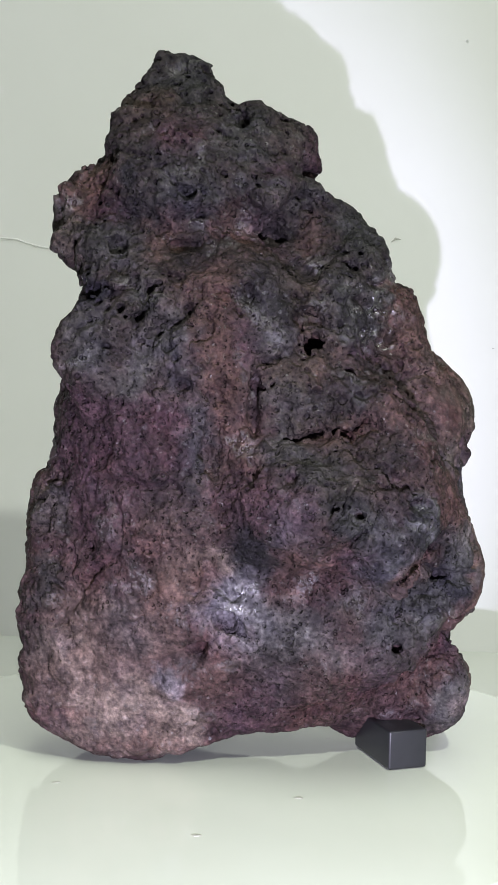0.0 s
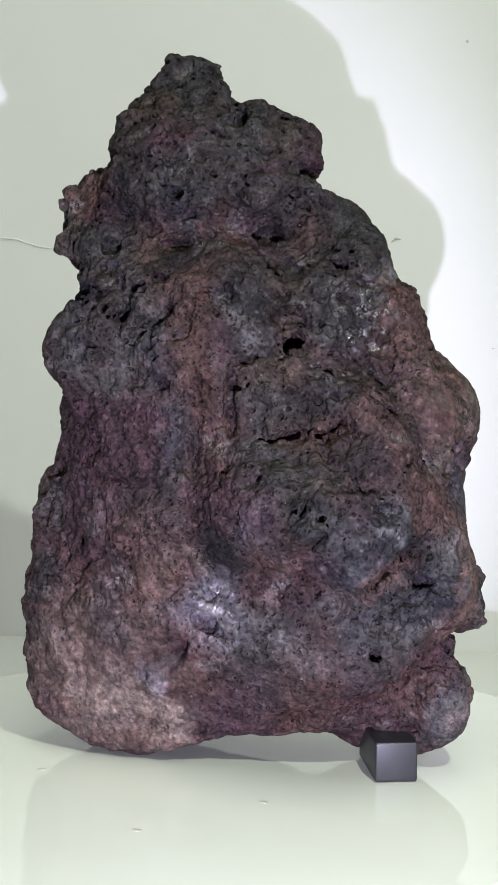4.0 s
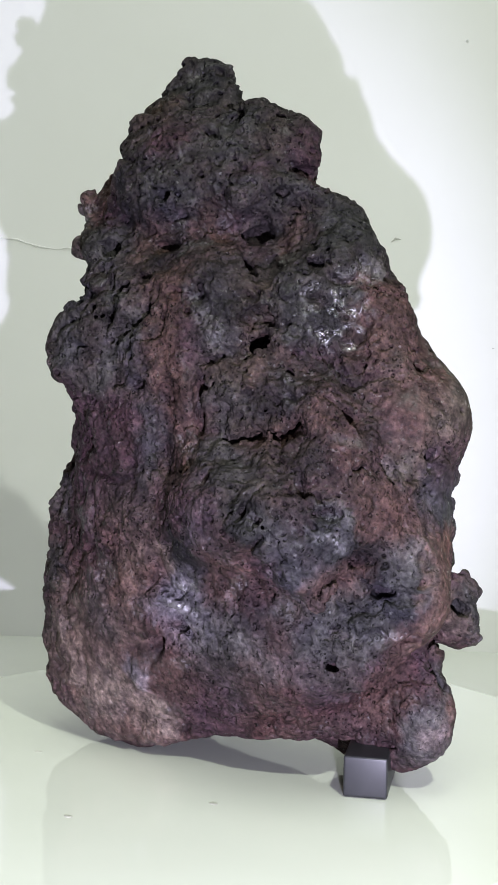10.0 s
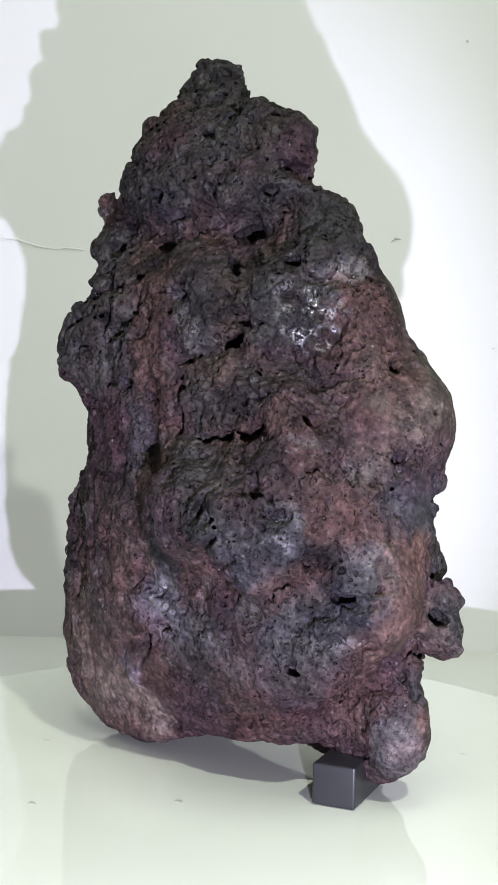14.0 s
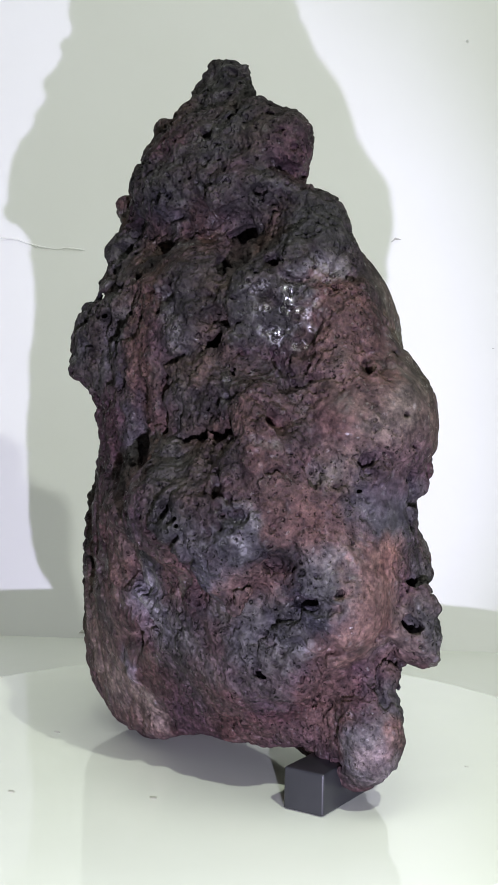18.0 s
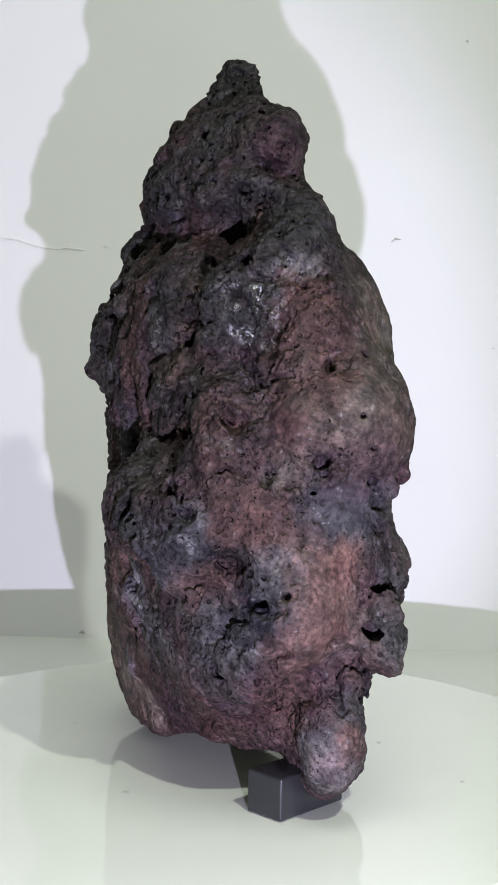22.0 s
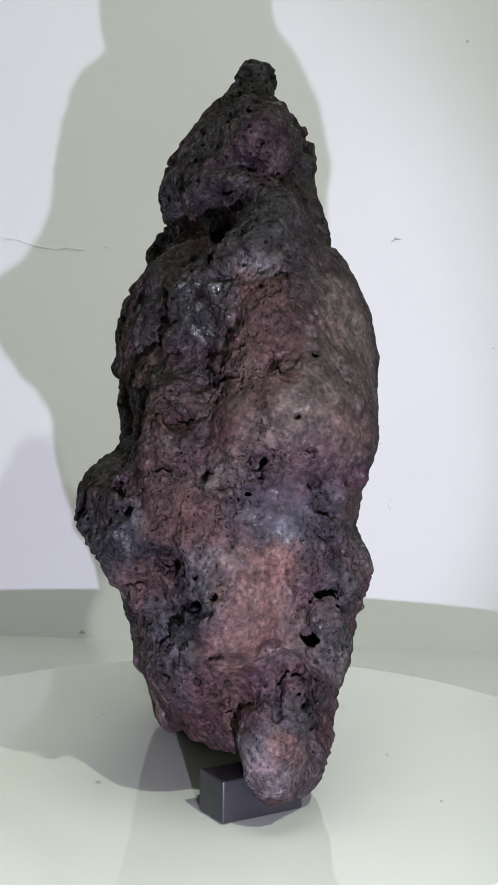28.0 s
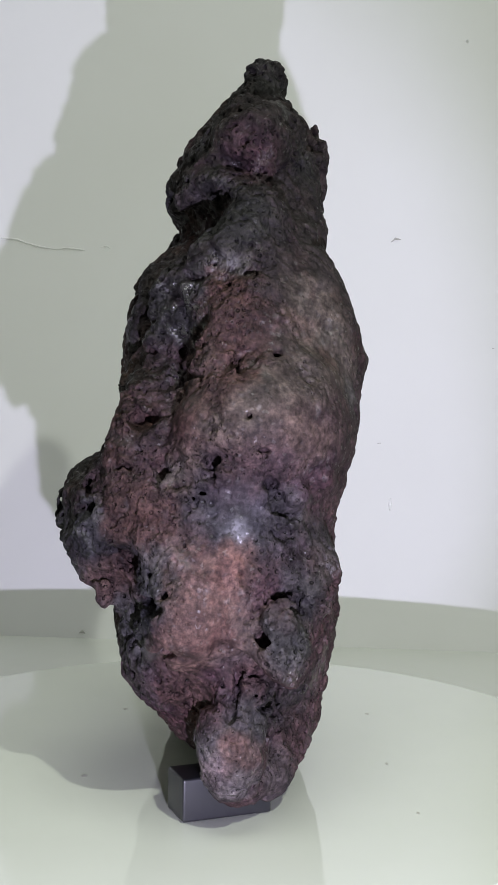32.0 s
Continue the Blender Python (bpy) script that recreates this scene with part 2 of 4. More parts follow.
# the hollow under the shoulder, partly filled
lump(4.94, -1.27, 13.90, 0.80, 0.80, 0.88, 0, 0, 1.1)
lump(6.50, -0.65, 14.61, 0.80, 0.80, 0.88, 0, 0, 1.1)
lump(5.33, -2.92, 13.42, 0.70, 0.70, 0.77, 0, 0, 1.1)
lump(5.01, -1.03, 14.17, 0.70, 0.70, 0.77, 0, 0, 1.1)
lump(6.17, -0.49, 15.95, 0.70, 0.70, 0.77, 0, 0, 1.1)
# clefts, caves and holes
dent(-3.89, -2.17, 18.73, 0.3, 0.67, 0.26, 0, 0, 0.13)
dent(-1.41, -2.4, 20.64, 0.26, 0.63, 0.24, 0, 0, 0.12)
dent(-3.17, -3.29, 17.33, 0.22, 0.56, 0.2, 0, 0, 0.11)
dent(-2.22, -2.91, 16.78, 0.24, 0.59, 0.22, 0, 0, 0.12)
dent(-2.71, -2.92, 17.22, 0.22, 0.59, 0.22, 0, 0, 0.12)
dent(-1.47, -3.89, 14, 0.2, 0.56, 0.2, 0, 0, 0.11)
dent(2.17, -5.27, 10.97, 0.18, 0.52, 0.18, 0, 0, 0.1)
dent(2.78, -1.19, 20.7, 0.2, 0.56, 0.2, 0, 0, 0.11)
dent(-0.88, -3.37, 4.68, 0.32, 0.59, 0.22, 0, 0, 0.12)
dent(0.19, -3.71, 5.65, 0.32, 0.63, 0.24, 0, 0, 0.12)
dent(0.43, -0.48, 23.34, 0.36, 0.63, 0.24, 0, 0, 0.12)
dent(4.49, -5.86, 9.82, 0.24, 0.59, 0.22, 0, 0, 0.12)
dent(3.75, -5.81, 9.99, 0.2, 0.52, 0.18, 0, 0, 0.1)
dent(0.95, -3.44, 13.35, 0.18, 0.52, 1.18, 0, 0, 0.1)
dent(0.91, -4.31, 11.09, 0.18, 0.52, 0.86, 0, 0, 0.1)
dent(-0.31, -3.77, 12.86, 0.16, 0.48, 1.07, 0, 0, 0.1)
dent(6.55, -5.04, 10.11, 0.18, 0.44, 0.14, 0, 0, 0.09)
dent(-3.38, -2.99, 16.28, 0.49, 0.48, 0.16, 0, 0, 0.1)
dent(0.69, -3.36, 17.11, 0.16, 0.48, 0.45, 0, 0, 0.1)
dent(1.31, -3.55, 14.81, 0.32, 0.52, 0.18, 0, 0, 0.1)
dent(3.17, -3.91, 12.25, 0.57, 0.48, 0.16, 0, 0, 0.1)
dent(-4.71, -2.72, 8.15, 0.2, 0.56, 0.32, 0, 0, 0.11)
dent(6.08, -3.01, 4.76, 0.41, 0.48, 0.16, 0, 0, 0.1)
dent(4.48, -3.35, 3.77, 0.24, 0.44, 0.14, 0, 0, 0.09)
dent(-1.84, -2.99, 17.66, 0.36, 0.48, 0.16, 0, 0, 0.1)
dent(4.3, -1.62, 18.15, 0.28, 0.63, 0.24, 42, 0, 0.12)
dent(6.95, -4.84, 9.94, 0.18, 0.48, 0.16, 42, 0, 0.1)
dent(8.79, -1.15, 11.37, 0.18, 0.52, 0.18, 42, 0, 0.1)
dent(2.61, -4.05, 12.16, 0.36, 0.48, 0.16, 42, 0, 0.1)
dent(3.19, -2.43, 14.96, 0.57, 0.44, 0.14, 42, 0, 0.09)
dent(7.63, -2.67, 7.33, 0.45, 0.59, 0.22, 42, 0, 0.12)
dent(-0.34, -3.61, 11.74, 0.32, 0.78, 1.07, 42, 0, 0.15)
dent(3.97, -3.54, 12.41, 0.24, 0.52, 0.18, 42, 0, 0.1)
dent(5.65, -4.85, 11.15, 0.14, 0.44, 0.97, 42, 0, 0.09)
dent(8.77, -2.78, 7.24, 0.49, 0.48, 0.16, 42, 0, 0.1)
dent(0.43, -3.48, 16.69, 0.14, 0.44, 0.66, 42, 0, 0.09)
dent(7.2, -3.66, 11.46, 0.32, 0.44, 0.14, 42, 0, 0.09)
dent(7.48, -2.62, 4.8, 0.16, 0.41, 0.11, 42, 0, 0.08)
dent(-0.18, -0.93, 22.83, 0.2, 0.56, 0.2, 58, 0, 0.11)
dent(2.65, -0.79, 20.71, 0.22, 0.56, 0.2, 58, 0, 0.11)
dent(4.07, -2.75, 12.62, 0.7, 0.59, 0.22, 58, 0, 0.12)
dent(7.64, -0.9, 10.75, 0.45, 0.56, 0.2, 58, 0, 0.11)
dent(8.97, 0.22, 13.27, 0.11, 0.41, 0.11, 58, 0, 0.08)
dent(6.51, -3.76, 9.05, 0.41, 0.59, 0.22, 58, 0, 0.12)
dent(8.67, -2.22, 7.69, 0.2, 0.52, 0.18, 58, 0, 0.1)
dent(9.02, -2.18, 7.78, 0.11, 0.41, 0.11, 58, 0, 0.08)
dent(5.92, -3.04, 4.73, 0.3, 0.56, 0.2, 58, 0, 0.11)
dent(8.72, -2.37, 5.85, 0.2, 0.48, 0.16, 58, 0, 0.1)
dent(8.39, -0.86, 11.78, 0.2, 0.52, 0.18, 58, 0, 0.1)
dent(-0.1, -3.75, 12.89, 0.32, 0.78, 1.28, 58, 0, 0.15)
dent(-1.51, -1.88, 18.8, 0.61, 0.71, 0.28, 58, 0, 0.13)
dent(1.76, -1.73, 17.9, 0.24, 0.63, 0.66, 58, 0, 0.12)
dent(1.38, -0.53, 19.14, 0.49, 0.59, 0.22, 58, 0, 0.12)
dent(8.12, 1.56, 7.42, 0.41, 0.59, 0.22, 58, 0, 0.12)
dent(8.8, 0.81, 6.41, 0.28, 0.59, 0.22, 58, 0, 0.12)
dent(3.01, -2.35, 15.23, 0.7, 0.82, 0.34, 82, 0, 0.15)
dent(6.71, -3.07, 12.96, 0.61, 0.82, 0.34, 82, 0, 0.15)
dent(7.58, -1.31, 10.72, 0.43, 0.52, 0.18, 82, 0, 0.1)
dent(8.14, 1.32, 7.28, 0.61, 0.56, 0.2, 82, 0, 0.11)
dent(8.61, 0.89, 6.23, 0.3, 0.52, 0.18, 82, 0, 0.1)
dent(6.34, -4.13, 9.12, 0.32, 0.56, 0.2, 82, 0, 0.11)
dent(7.27, -3.48, 8.45, 0.45, 0.56, 0.2, 82, 0, 0.11)
dent(6.76, -4.92, 10.09, 0.41, 0.63, 0.24, 82, 0, 0.12)
dent(7.72, -2.53, 11.54, 0.16, 0.48, 0.66, 82, 0, 0.1)
dent(8.55, -2.92, 7.26, 0.32, 0.71, 0.28, 82, 0, 0.13)
dent(5.02, -1.81, 14.81, 0.16, 0.48, 0.57, 82, 0, 0.1)
dent(-0.57, -1.7, 19.93, 0.32, 0.56, 0.2, 77, 0, 0.11)
dent(6.43, 0.31, 17.65, 0.24, 0.52, 0.18, 77, 0, 0.1)
dent(7.37, 1.13, 15.04, 0.18, 0.48, 0.16, 77, 0, 0.1)
dent(8.12, -0.14, 14.6, 0.09, 0.4, 0.09, 77, 0, 0.08)
dent(9.04, 0.61, 12.22, 0.26, 0.41, 0.11, 77, 0, 0.08)
dent(8.5, 0.92, 11.13, 0.26, 0.44, 0.14, 77, 0, 0.09)
dent(7.21, -3.58, 8.53, 0.32, 0.56, 0.2, 77, 0, 0.11)
dent(8.26, 1.41, 7.18, 0.53, 0.63, 0.24, 77, 0, 0.12)
dent(8.74, 0.91, 6.31, 0.32, 0.59, 0.22, 77, 0, 0.12)
dent(7.44, -2.49, 4.65, 0.14, 0.44, 0.18, 77, 0, 0.09)
dent(8.43, 1.39, 9.64, 0.24, 0.56, 0.2, 77, 0, 0.11)
dent(3.16, -0.08, 21.52, 0.45, 0.52, 0.18, 77, 0, 0.1)
dent(8.59, 1.13, 10.73, 0.16, 0.44, 0.14, 77, 0, 0.09)
dent(8.82, -0.25, 4.05, 0.2, 0.56, 0.49, 77, 0, 0.11)
dent(8.05, 0.69, 4.42, 0.41, 0.52, 0.18, 77, 0, 0.1)
dent(0.61, 1.42, 24.48, 0.55, 1.3, 0.32, 60, 0, 0.2)
dent(8.27, 0, 4.73, 0.15, 0.5, 0.5, 84, 0, 0.12)
dent(9.07, -0.69, 6.1, 0.2, 0.4, 0.2, 65, 0, 0.15)


def smooth_step(a, b, x):
    t = np.clip((x - a) / (b - a), 0, 1)
    return t * t * (3 - 2 * t)


def ellipsoid(p, x, y, z, rx, ry, rz, turn, lean):
    c, s = math.cos(radians(turn)), math.sin(radians(turn))
    u, v, w = p[0] - x, p[1] - y, p[2] - z
    u, v = c * u + s * v, c * v - s * u
    if lean:
        c, s = math.cos(radians(lean)), math.sin(radians(lean))
        u, w = c * u + s * w, c * w - s * u
    k0 = np.sqrt((u / rx) ** 2 + (v / ry) ** 2 + (w / rz) ** 2)
    k1 = np.sqrt((u / rx ** 2) ** 2 + (v / ry ** 2) ** 2 + (w / rz ** 2) ** 2) + 1e-6
    return k0 * (k0 - 1) / k1


def soft_min(a, b, k):
    q = np.maximum(k - np.abs(a - b), 0) / k
    return np.minimum(a, b) - q * q * k * 0.25


def soft_max(a, b, k):
    return -soft_min(-a, -b, k)


# flat glassy breaks: a place, the way it faces, its reach
FACETS = (((5.17, -1.57, 16.37), (0.60, -0.785, -0.15), 1.3), ((0.70, -3.89, 6.60), (0.05, -1.0, 0.08), 0.8))


def core_field(p):
    """Signed distance, about, from the lofted core alone: p is three arrays that broadcast together."""
    x, y, z = p
    table = np.array(CORE)
    cx, cy, a, b, turn = (np.interp(z, table[:, 0], table[:, i]) for i in range(1, 6))
    turn = np.radians(turn)
    u = np.cos(turn) * (x - cx) + np.sin(turn) * (y - cy)
    v = np.cos(turn) * (y - cy) - np.sin(turn) * (x - cx)
    n = 2.3
    u, v = np.abs(u), np.abs(v)
    r = ((u / a) ** n + (v / b) ** n + 1e-6) ** (1 / n)
    slope = r ** (1 - n) * np.sqrt((u ** (n - 1) / a ** n) ** 2 + (v ** (n - 1) / b ** n) ** 2) + 0.02
    d = (r - 1) / np.maximum(slope, 1 / np.maximum(a, b))
    d = soft_max(d, z - 25.75, 0.8)
    base = np.interp(x, (-7.0, -4.5, -3.0, 0.0, 3.0, 8.0), (1.2, 0.15, 0.05, 0.85, 1.35, 1.5))
    return soft_max(d, base - z, 1.0)


def body(axes):
    """The bare form on a grid: the core, then each lump, dent and break worked in where it reaches."""
    x, y, z = np.meshgrid(*axes, indexing="ij", sparse=True)
    d = np.empty([len(a) for a in axes], np.float32)
    for i in range(0, len(axes[2]), 8):
        d[:, :, i:i + 8] = core_field((x, y, z[:, :, i:i + 8]))

    def part_of(place, reach):
        cut = tuple(slice(*np.searchsorted(a, (c - reach, c + reach))) for a, c in zip(axes, place))
        return cut, (x[cut[0]], y[:, cut[1]], z[:, :, cut[2]])

    for one in LUMPS:
        cut, p = part_of(one[:3], max(one[3:6]) + one[8] + 1.2)
        d[cut] = soft_min(d[cut], ellipsoid(p, *one[:8]), one[8])
    for one in DENTS:
        cut, p = part_of(one[:3], max(one[3:6]) + one[8] + 1.2)
        d[cut] = soft_max(d[cut], -ellipsoid(p, *one[:8]), one[8])
    for place, way, r in FACETS:
        cut, p = part_of(place, r * 1.5)
        w = 0.85 * near(p, *place, r, 0.4)
        d[cut] = d[cut] * (1 - w) + w * sum((c - q) * v for c, q, v in zip(p, place, way))
    return d


def lattice(i, j, k, seed):
    h = i * np.uint32(374761393) + j * np.uint32(668265263) + k * np.uint32(2147483647) + np.uint32(seed * 7919 + 17)
    h = (h ^ (h >> np.uint32(13))) * np.uint32(1274126177)
    h = (h ^ (h >> np.uint32(16))) * np.uint32(2246822519)
    return h ^ (h >> np.uint32(15))


def cells(p, size):
    q = [np.asarray(c, dtype=np.float32) / np.float32(size) for c in p]
    f = [np.floor(c) for c in q]
    return [c.astype(np.int32).astype(np.uint32) for c in f], [c - g for c, g in zip(q, f)]


def lumpy(p, size, seed):
    """Gradient noise, about -1 to 1, with forms of that size."""
    i, q = cells(p, size)
    w = [c * c * c * (c * (c * 6 - 15) + 10) for c in q]
    total = np.zeros_like(q[0])
    for a in (0, 1):
        for b in (0, 1):
            for c in (0, 1):
                h = lattice(i[0] + np.uint32(a), i[1] + np.uint32(b), i[2] + np.uint32(c), seed)
                g = [((h >> np.uint32(s)) & np.uint32(1023)).astype(np.float32) * np.float32(1 / 511.5) - 1 for s in (0, 10, 20)]
                dot = g[0] * (q[0] - a) + g[1] * (q[1] - b) + g[2] * (q[2] - c)
                total += dot * (w[0] if a else 1 - w[0]) * (w[1] if b else 1 - w[1]) * (w[2] if c else 1 - w[2])
    return total * np.float32(1.3)


def bubbles(p, size, seed, share=0.6, least=0.18, most=0.42):
    """How deep each place lies in the nearest of many round bubbles strewn in cells of that size: 0 outside, 1 in the middle."""
    i, q = cells(p, size)
    best = np.zeros_like(q[0])
    for a in (-1, 0, 1):
        for b in (-1, 0, 1):
            for c in (-1, 0, 1):
                h = lattice(i[0] + np.uint32(a % 2 ** 32), i[1] + np.uint32(b % 2 ** 32), i[2] + np.uint32(c % 2 ** 32), seed)
                o = [((h >> np.uint32(s)) & np.uint32(255)).astype(np.float32) * np.float32(1 / 255) for s in (0, 8, 16)]
                e = (h >> np.uint32(24)).astype(np.float32) * np.float32(1 / 255)
                r = np.where(e < share, least + (most - least) * (e / share) ** 2, np.float32(1e-3))
                d = np.sqrt((q[0] - a - o[0]) ** 2 + (q[1] - b - o[1]) ** 2 + (q[2] - c - o[2]) ** 2)
                best = np.maximum(best, 1 - d / r)
    return best


def near(p, x, y, z, r, rim=0.5):
    """1 within r of a place, fading to 0 over a rim of that share."""
    d = np.sqrt((p[0] - x) ** 2 + (p[1] - y) ** 2 + (p[2] - z) ** 2)
    return 1 - smooth_step(r * (1 - rim), r * (1 + rim), d)


SMOOTH = ((5.74, 2.44, 17.12, 1.60), (6.42, 2.95, 14.91, 1.50), (8.86, 0.98, 13.91, 1.40), (8.90, 1.72, 12.87, 1.30), (7.38, 1.21, 15.45, 1.00), (9.12, 0.32, 13.55, 1.10), (9.08, -1.03, 8.37, 0.90), (9.14, -0.55, 7.12, 1.00), (9.16, -1.20, 6.11, 0.80), (8.77, -0.18, 10.40, 1.10), (8.03, -1.84, 13.27, 1.00))


def calm(p):
    """Where the rock is worn smooth: shoulder, belly, cheek, foot."""
    s = 0.85 * np.maximum.reduce([near(p, *one, 0.45) for one in SMOOTH])
    s = np.maximum(s, 0.6 * smooth_step(1.2, 2.6, p[1]) * smooth_step(8.0, 11.0, p[2]) * (1 - smooth_step(18.0, 20.0, p[2])))
    s = np.maximum(s, 0.65 * near(p, -4.0, -3.0, 2.5, 3.6, 0.5))
    s = np.maximum(s, 0.6 * near(p, 9.0, -1.0, 6.4, 1.9, 0.4))
    s = np.maximum(s, 0.35 * near(p, 8.8, -0.5, 2.2, 1.6, 0.4))
    return np.maximum(s, 0.6 * (1 - smooth_step(0.9, 2.4, p[2])))


def porous(p):
    """Where burst bubbles crowd: crown, flank, brow, the band over the nose."""
    s = np.maximum(0.8 * smooth_step(19.0, 21.5, p[2]), near(p, 5.0, -2.2, 16.8, 2.6))
    for x, y, z, r in ((-4.0, -2.6, 16.5, 3.0), (4.6, -5.6, 9.6, 1.3), (6.8, -4.8, 9.6, 1.5), (1.2, -1.2, 22.0, 1.6), (3.0, -3.0, 14.0, 1.8), (8.8, -1.6, 10.8, 1.2)):
        s = np.maximum(s, near(p, x, y, z, r))
    return np.clip(s + 0.7 * lumpy(p, 1.9, 6), 0.28, 1)


def folds(p):
    """The coarse weathering: swells, ledges and cracks a centimetre or two across."""
    rough = 1 - 0.85 * calm(p)
    warp = [c + 0.5 * lumpy(p, 1.6, 40 + i) for i, c in enumerate(p)]
    h = 0.17 * lumpy(p, 2.6, 1) * (0.4 + 0.6 * rough)
    h += 0.16 * rough * (0.35 - np.abs(lumpy(warp, 1.3, 2)) * 1.6)
    # cracks that come and go
    there = smooth_step(-0.1, 0.35, lumpy(p, 2.2, 11))
    h -= 0.30 * rough * there * (1 - smooth_step(0.0, 0.13, np.abs(lumpy(warp, 1.5, 10))))
    return h + 0.16 * rough * (np.minimum(np.abs(lumpy(warp, 0.9, 12)), 0.3) - 0.22)


def grit(p):
    """The fine weathering: crumbs, creases and burst bubbles."""
    rough = 1 - 0.85 * calm(p)
    warp = [c + 0.12 * lumpy(p, 0.5, 50 + i) for i, c in enumerate(p)]
    h = 0.10 * rough * lumpy(warp, 0.75, 3)
    h += 0.34 * rough * (np.minimum(np.abs(lumpy(warp, 0.46, 4)), 0.24) - 0.17)
    h += 0.13 * (0.1 + 0.9 * rough) * (np.minimum(np.abs(lumpy(warp, 0.26, 5)), 0.3) - 0.2)
    holes = porous(p) * (0.2 + 0.8 * rough)
    h -= 0.42 * np.clip(bubbles(p, 0.52, 7, 0.85, 0.16, 0.40) * 2.4, 0, 1) * smooth_step(0.35, 0.8, holes)
    return h - 0.34 * np.clip(bubbles(p, 0.27, 8, 0.85, 0.22, 0.42) * 2.4, 0, 1) * smooth_step(0.0, 0.5, holes)


def in_bits(work, p, size=60000):
    """work(p), done in handfuls."""
    return np.concatenate([work([c[i:i + size] for c in p]) for i in range(0, len(p[0]), size)])


def weather(d, axes, reach, work):
    band = np.nonzero(np.abs(d) < reach)
    d[band] -= in_bits(work, [axes[i][band[i]] for i in range(3)])


def soften(d):
    for axis in range(3):
        a = np.moveaxis(d, axis, 0)
        a[1:-1] = 0.5 * a[1:-1] + 0.25 * (a[:-2] + a[2:])


def solid_field():
    low, high = np.array((-7.9, -7.2, -0.3)), np.array((10.6, 6.2, 26.6))
    size = 2 * ((high - low) / (2 * STEP)).astype(int) + 1
    axes = [(low[i] + STEP * np.arange(size[i])).astype(np.float32) for i in range(3)]
    wide = [a[::2] for a in axes]
    d = body(wide)
    weather(d, wide, 0.9, folds)
    for axis in range(3):
        shape = list(d.shape)
        shape[axis] = 2 * shape[axis] - 1
        fine = np.empty(shape, np.float32)
        even, odd, first, last = ([slice(None)] * 3 for _ in range(4))
        even[axis], odd[axis], first[axis], last[axis] = slice(0, None, 2), slice(1, None, 2), slice(None, -1), slice(1, None)
        fine[tuple(even)] = d
        fine[tuple(odd)] = 0.5 * (d[tuple(first)] + d[tuple(last)])
        d = fine
    soften(d)
    soften(d)
    weather(d, axes, 0.38, grit)
    # thin flakes crumble away
    soften(d)
    np.maximum(d, 0.02 - axes[2][None, None, :], out=d)
    return low, d


def skin(low, d):
    """The surface where the field is zero, as corners and four-sided faces."""
    inside = d < 0
    shape = [n - 1 for n in d.shape]
    faces, places = [], []
    for axis in range(3):
        a, b = [slice(None)] * 3, [slice(None)] * 3
        a[axis], b[axis] = slice(None, -1), slice(1, None)
        at = np.array(np.nonzero(inside[tuple(a)] != inside[tuple(b)]))
        da, db = d[tuple(a)][tuple(at)], d[tuple(b)][tuple(at)]
        place = at.T.astype(np.float32)
        place[:, axis] += da / (da - db)
        one, two = (axis + 1) % 3, (axis + 2) % 3
        flat = []
        for u, v in ((0, 0), (-1, 0), (-1, -1), (0, -1)):
            c = at.copy()
            c[one] += u
            c[two] += v
            flat.append(np.ravel_multi_index(tuple(c), shape))
        face = np.stack(flat, 1)
        face[da >= 0] = face[da >= 0][:, ::-1]
        faces.append(face)
        places.append(np.repeat(place, 4, axis=0))
    faces, places = np.concatenate(faces), np.concatenate(places)
    used, number = np.unique(faces.ravel(), return_inverse=True)
    number = number.ravel()
    count = np.bincount(number)
    points = np.stack([np.bincount(number, places[:, i]) / count for i in range(3)], 1)
    return low + STEP * points, number.reshape(-1, 4)


def keep_largest(points, quads):
    """Drop crumbs that hang loose beside the one solid piece."""
    group = np.arange(len(points))
    for _ in range(400):
        m = group[quads].min(axis=1)
        before = group.copy()
        for i in range(4):
            np.minimum.at(group, quads[:, i], m)
        group = group[group]
        group = group[group]
        if (group == before).all():
            break
    kinds, sizes = np.unique(group, return_counts=True)
    good = group == kinds[sizes.argmax()]
    number = np.cumsum(good) - 1
    return points[good], number[quads[good[quads[:, 0]]]]
# ---- the rock's colours: oxide reds, violet and blue-grey slag, worn buff skin, some painted shade and glint ----
PATCHES = []


def patch(x, y, z, r, colour, strength=1.0, rim=0.55):
    PATCHES.append((x, y, z, r, colour, strength, rim))


SLAG = (0.0150, 0.0146, 0.0140)
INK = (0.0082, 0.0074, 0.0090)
ASH = (0.0290, 0.0282, 0.0268)
BLUE = (0.0250, 0.0243, 0.0275)
VIOLET = (0.0295, 0.0164, 0.0205)
RUST = (0.0375, 0.0215, 0.0185)
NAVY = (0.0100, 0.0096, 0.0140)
BRICK = (0.0410, 0.0235, 0.0210)
CORAL = (0.0640, 0.0390, 0.0325)
ROSE = (0.0582, 0.0394, 0.0344)
BUFF = (0.1080, 0.0820, 0.0690)
DUN = (0.0430, 0.0345, 0.0290)
OLIVE = (0.0310, 0.0225, 0.0175)
PALE = (0.0600, 0.0560, 0.0550)
LILAC = (0.1250, 0.1150, 0.1260)
patch(-1.65, 0.51, 24.97, 1.52, SLAG, .8)
patch(-3.04, -0.24, 23.81, 1.09, OLIVE, .6)
patch(-1.77, -1.26, 22.88, 0.98, VIOLET, .6)
patch(-1.25, 0.74, 25.53, 0.65, ASH, .6)
patch(0.64, -0.45, 23.24, 0.76, ASH, .8)
patch(0.64, -1.05, 22.17, 0.76, ASH, .7)
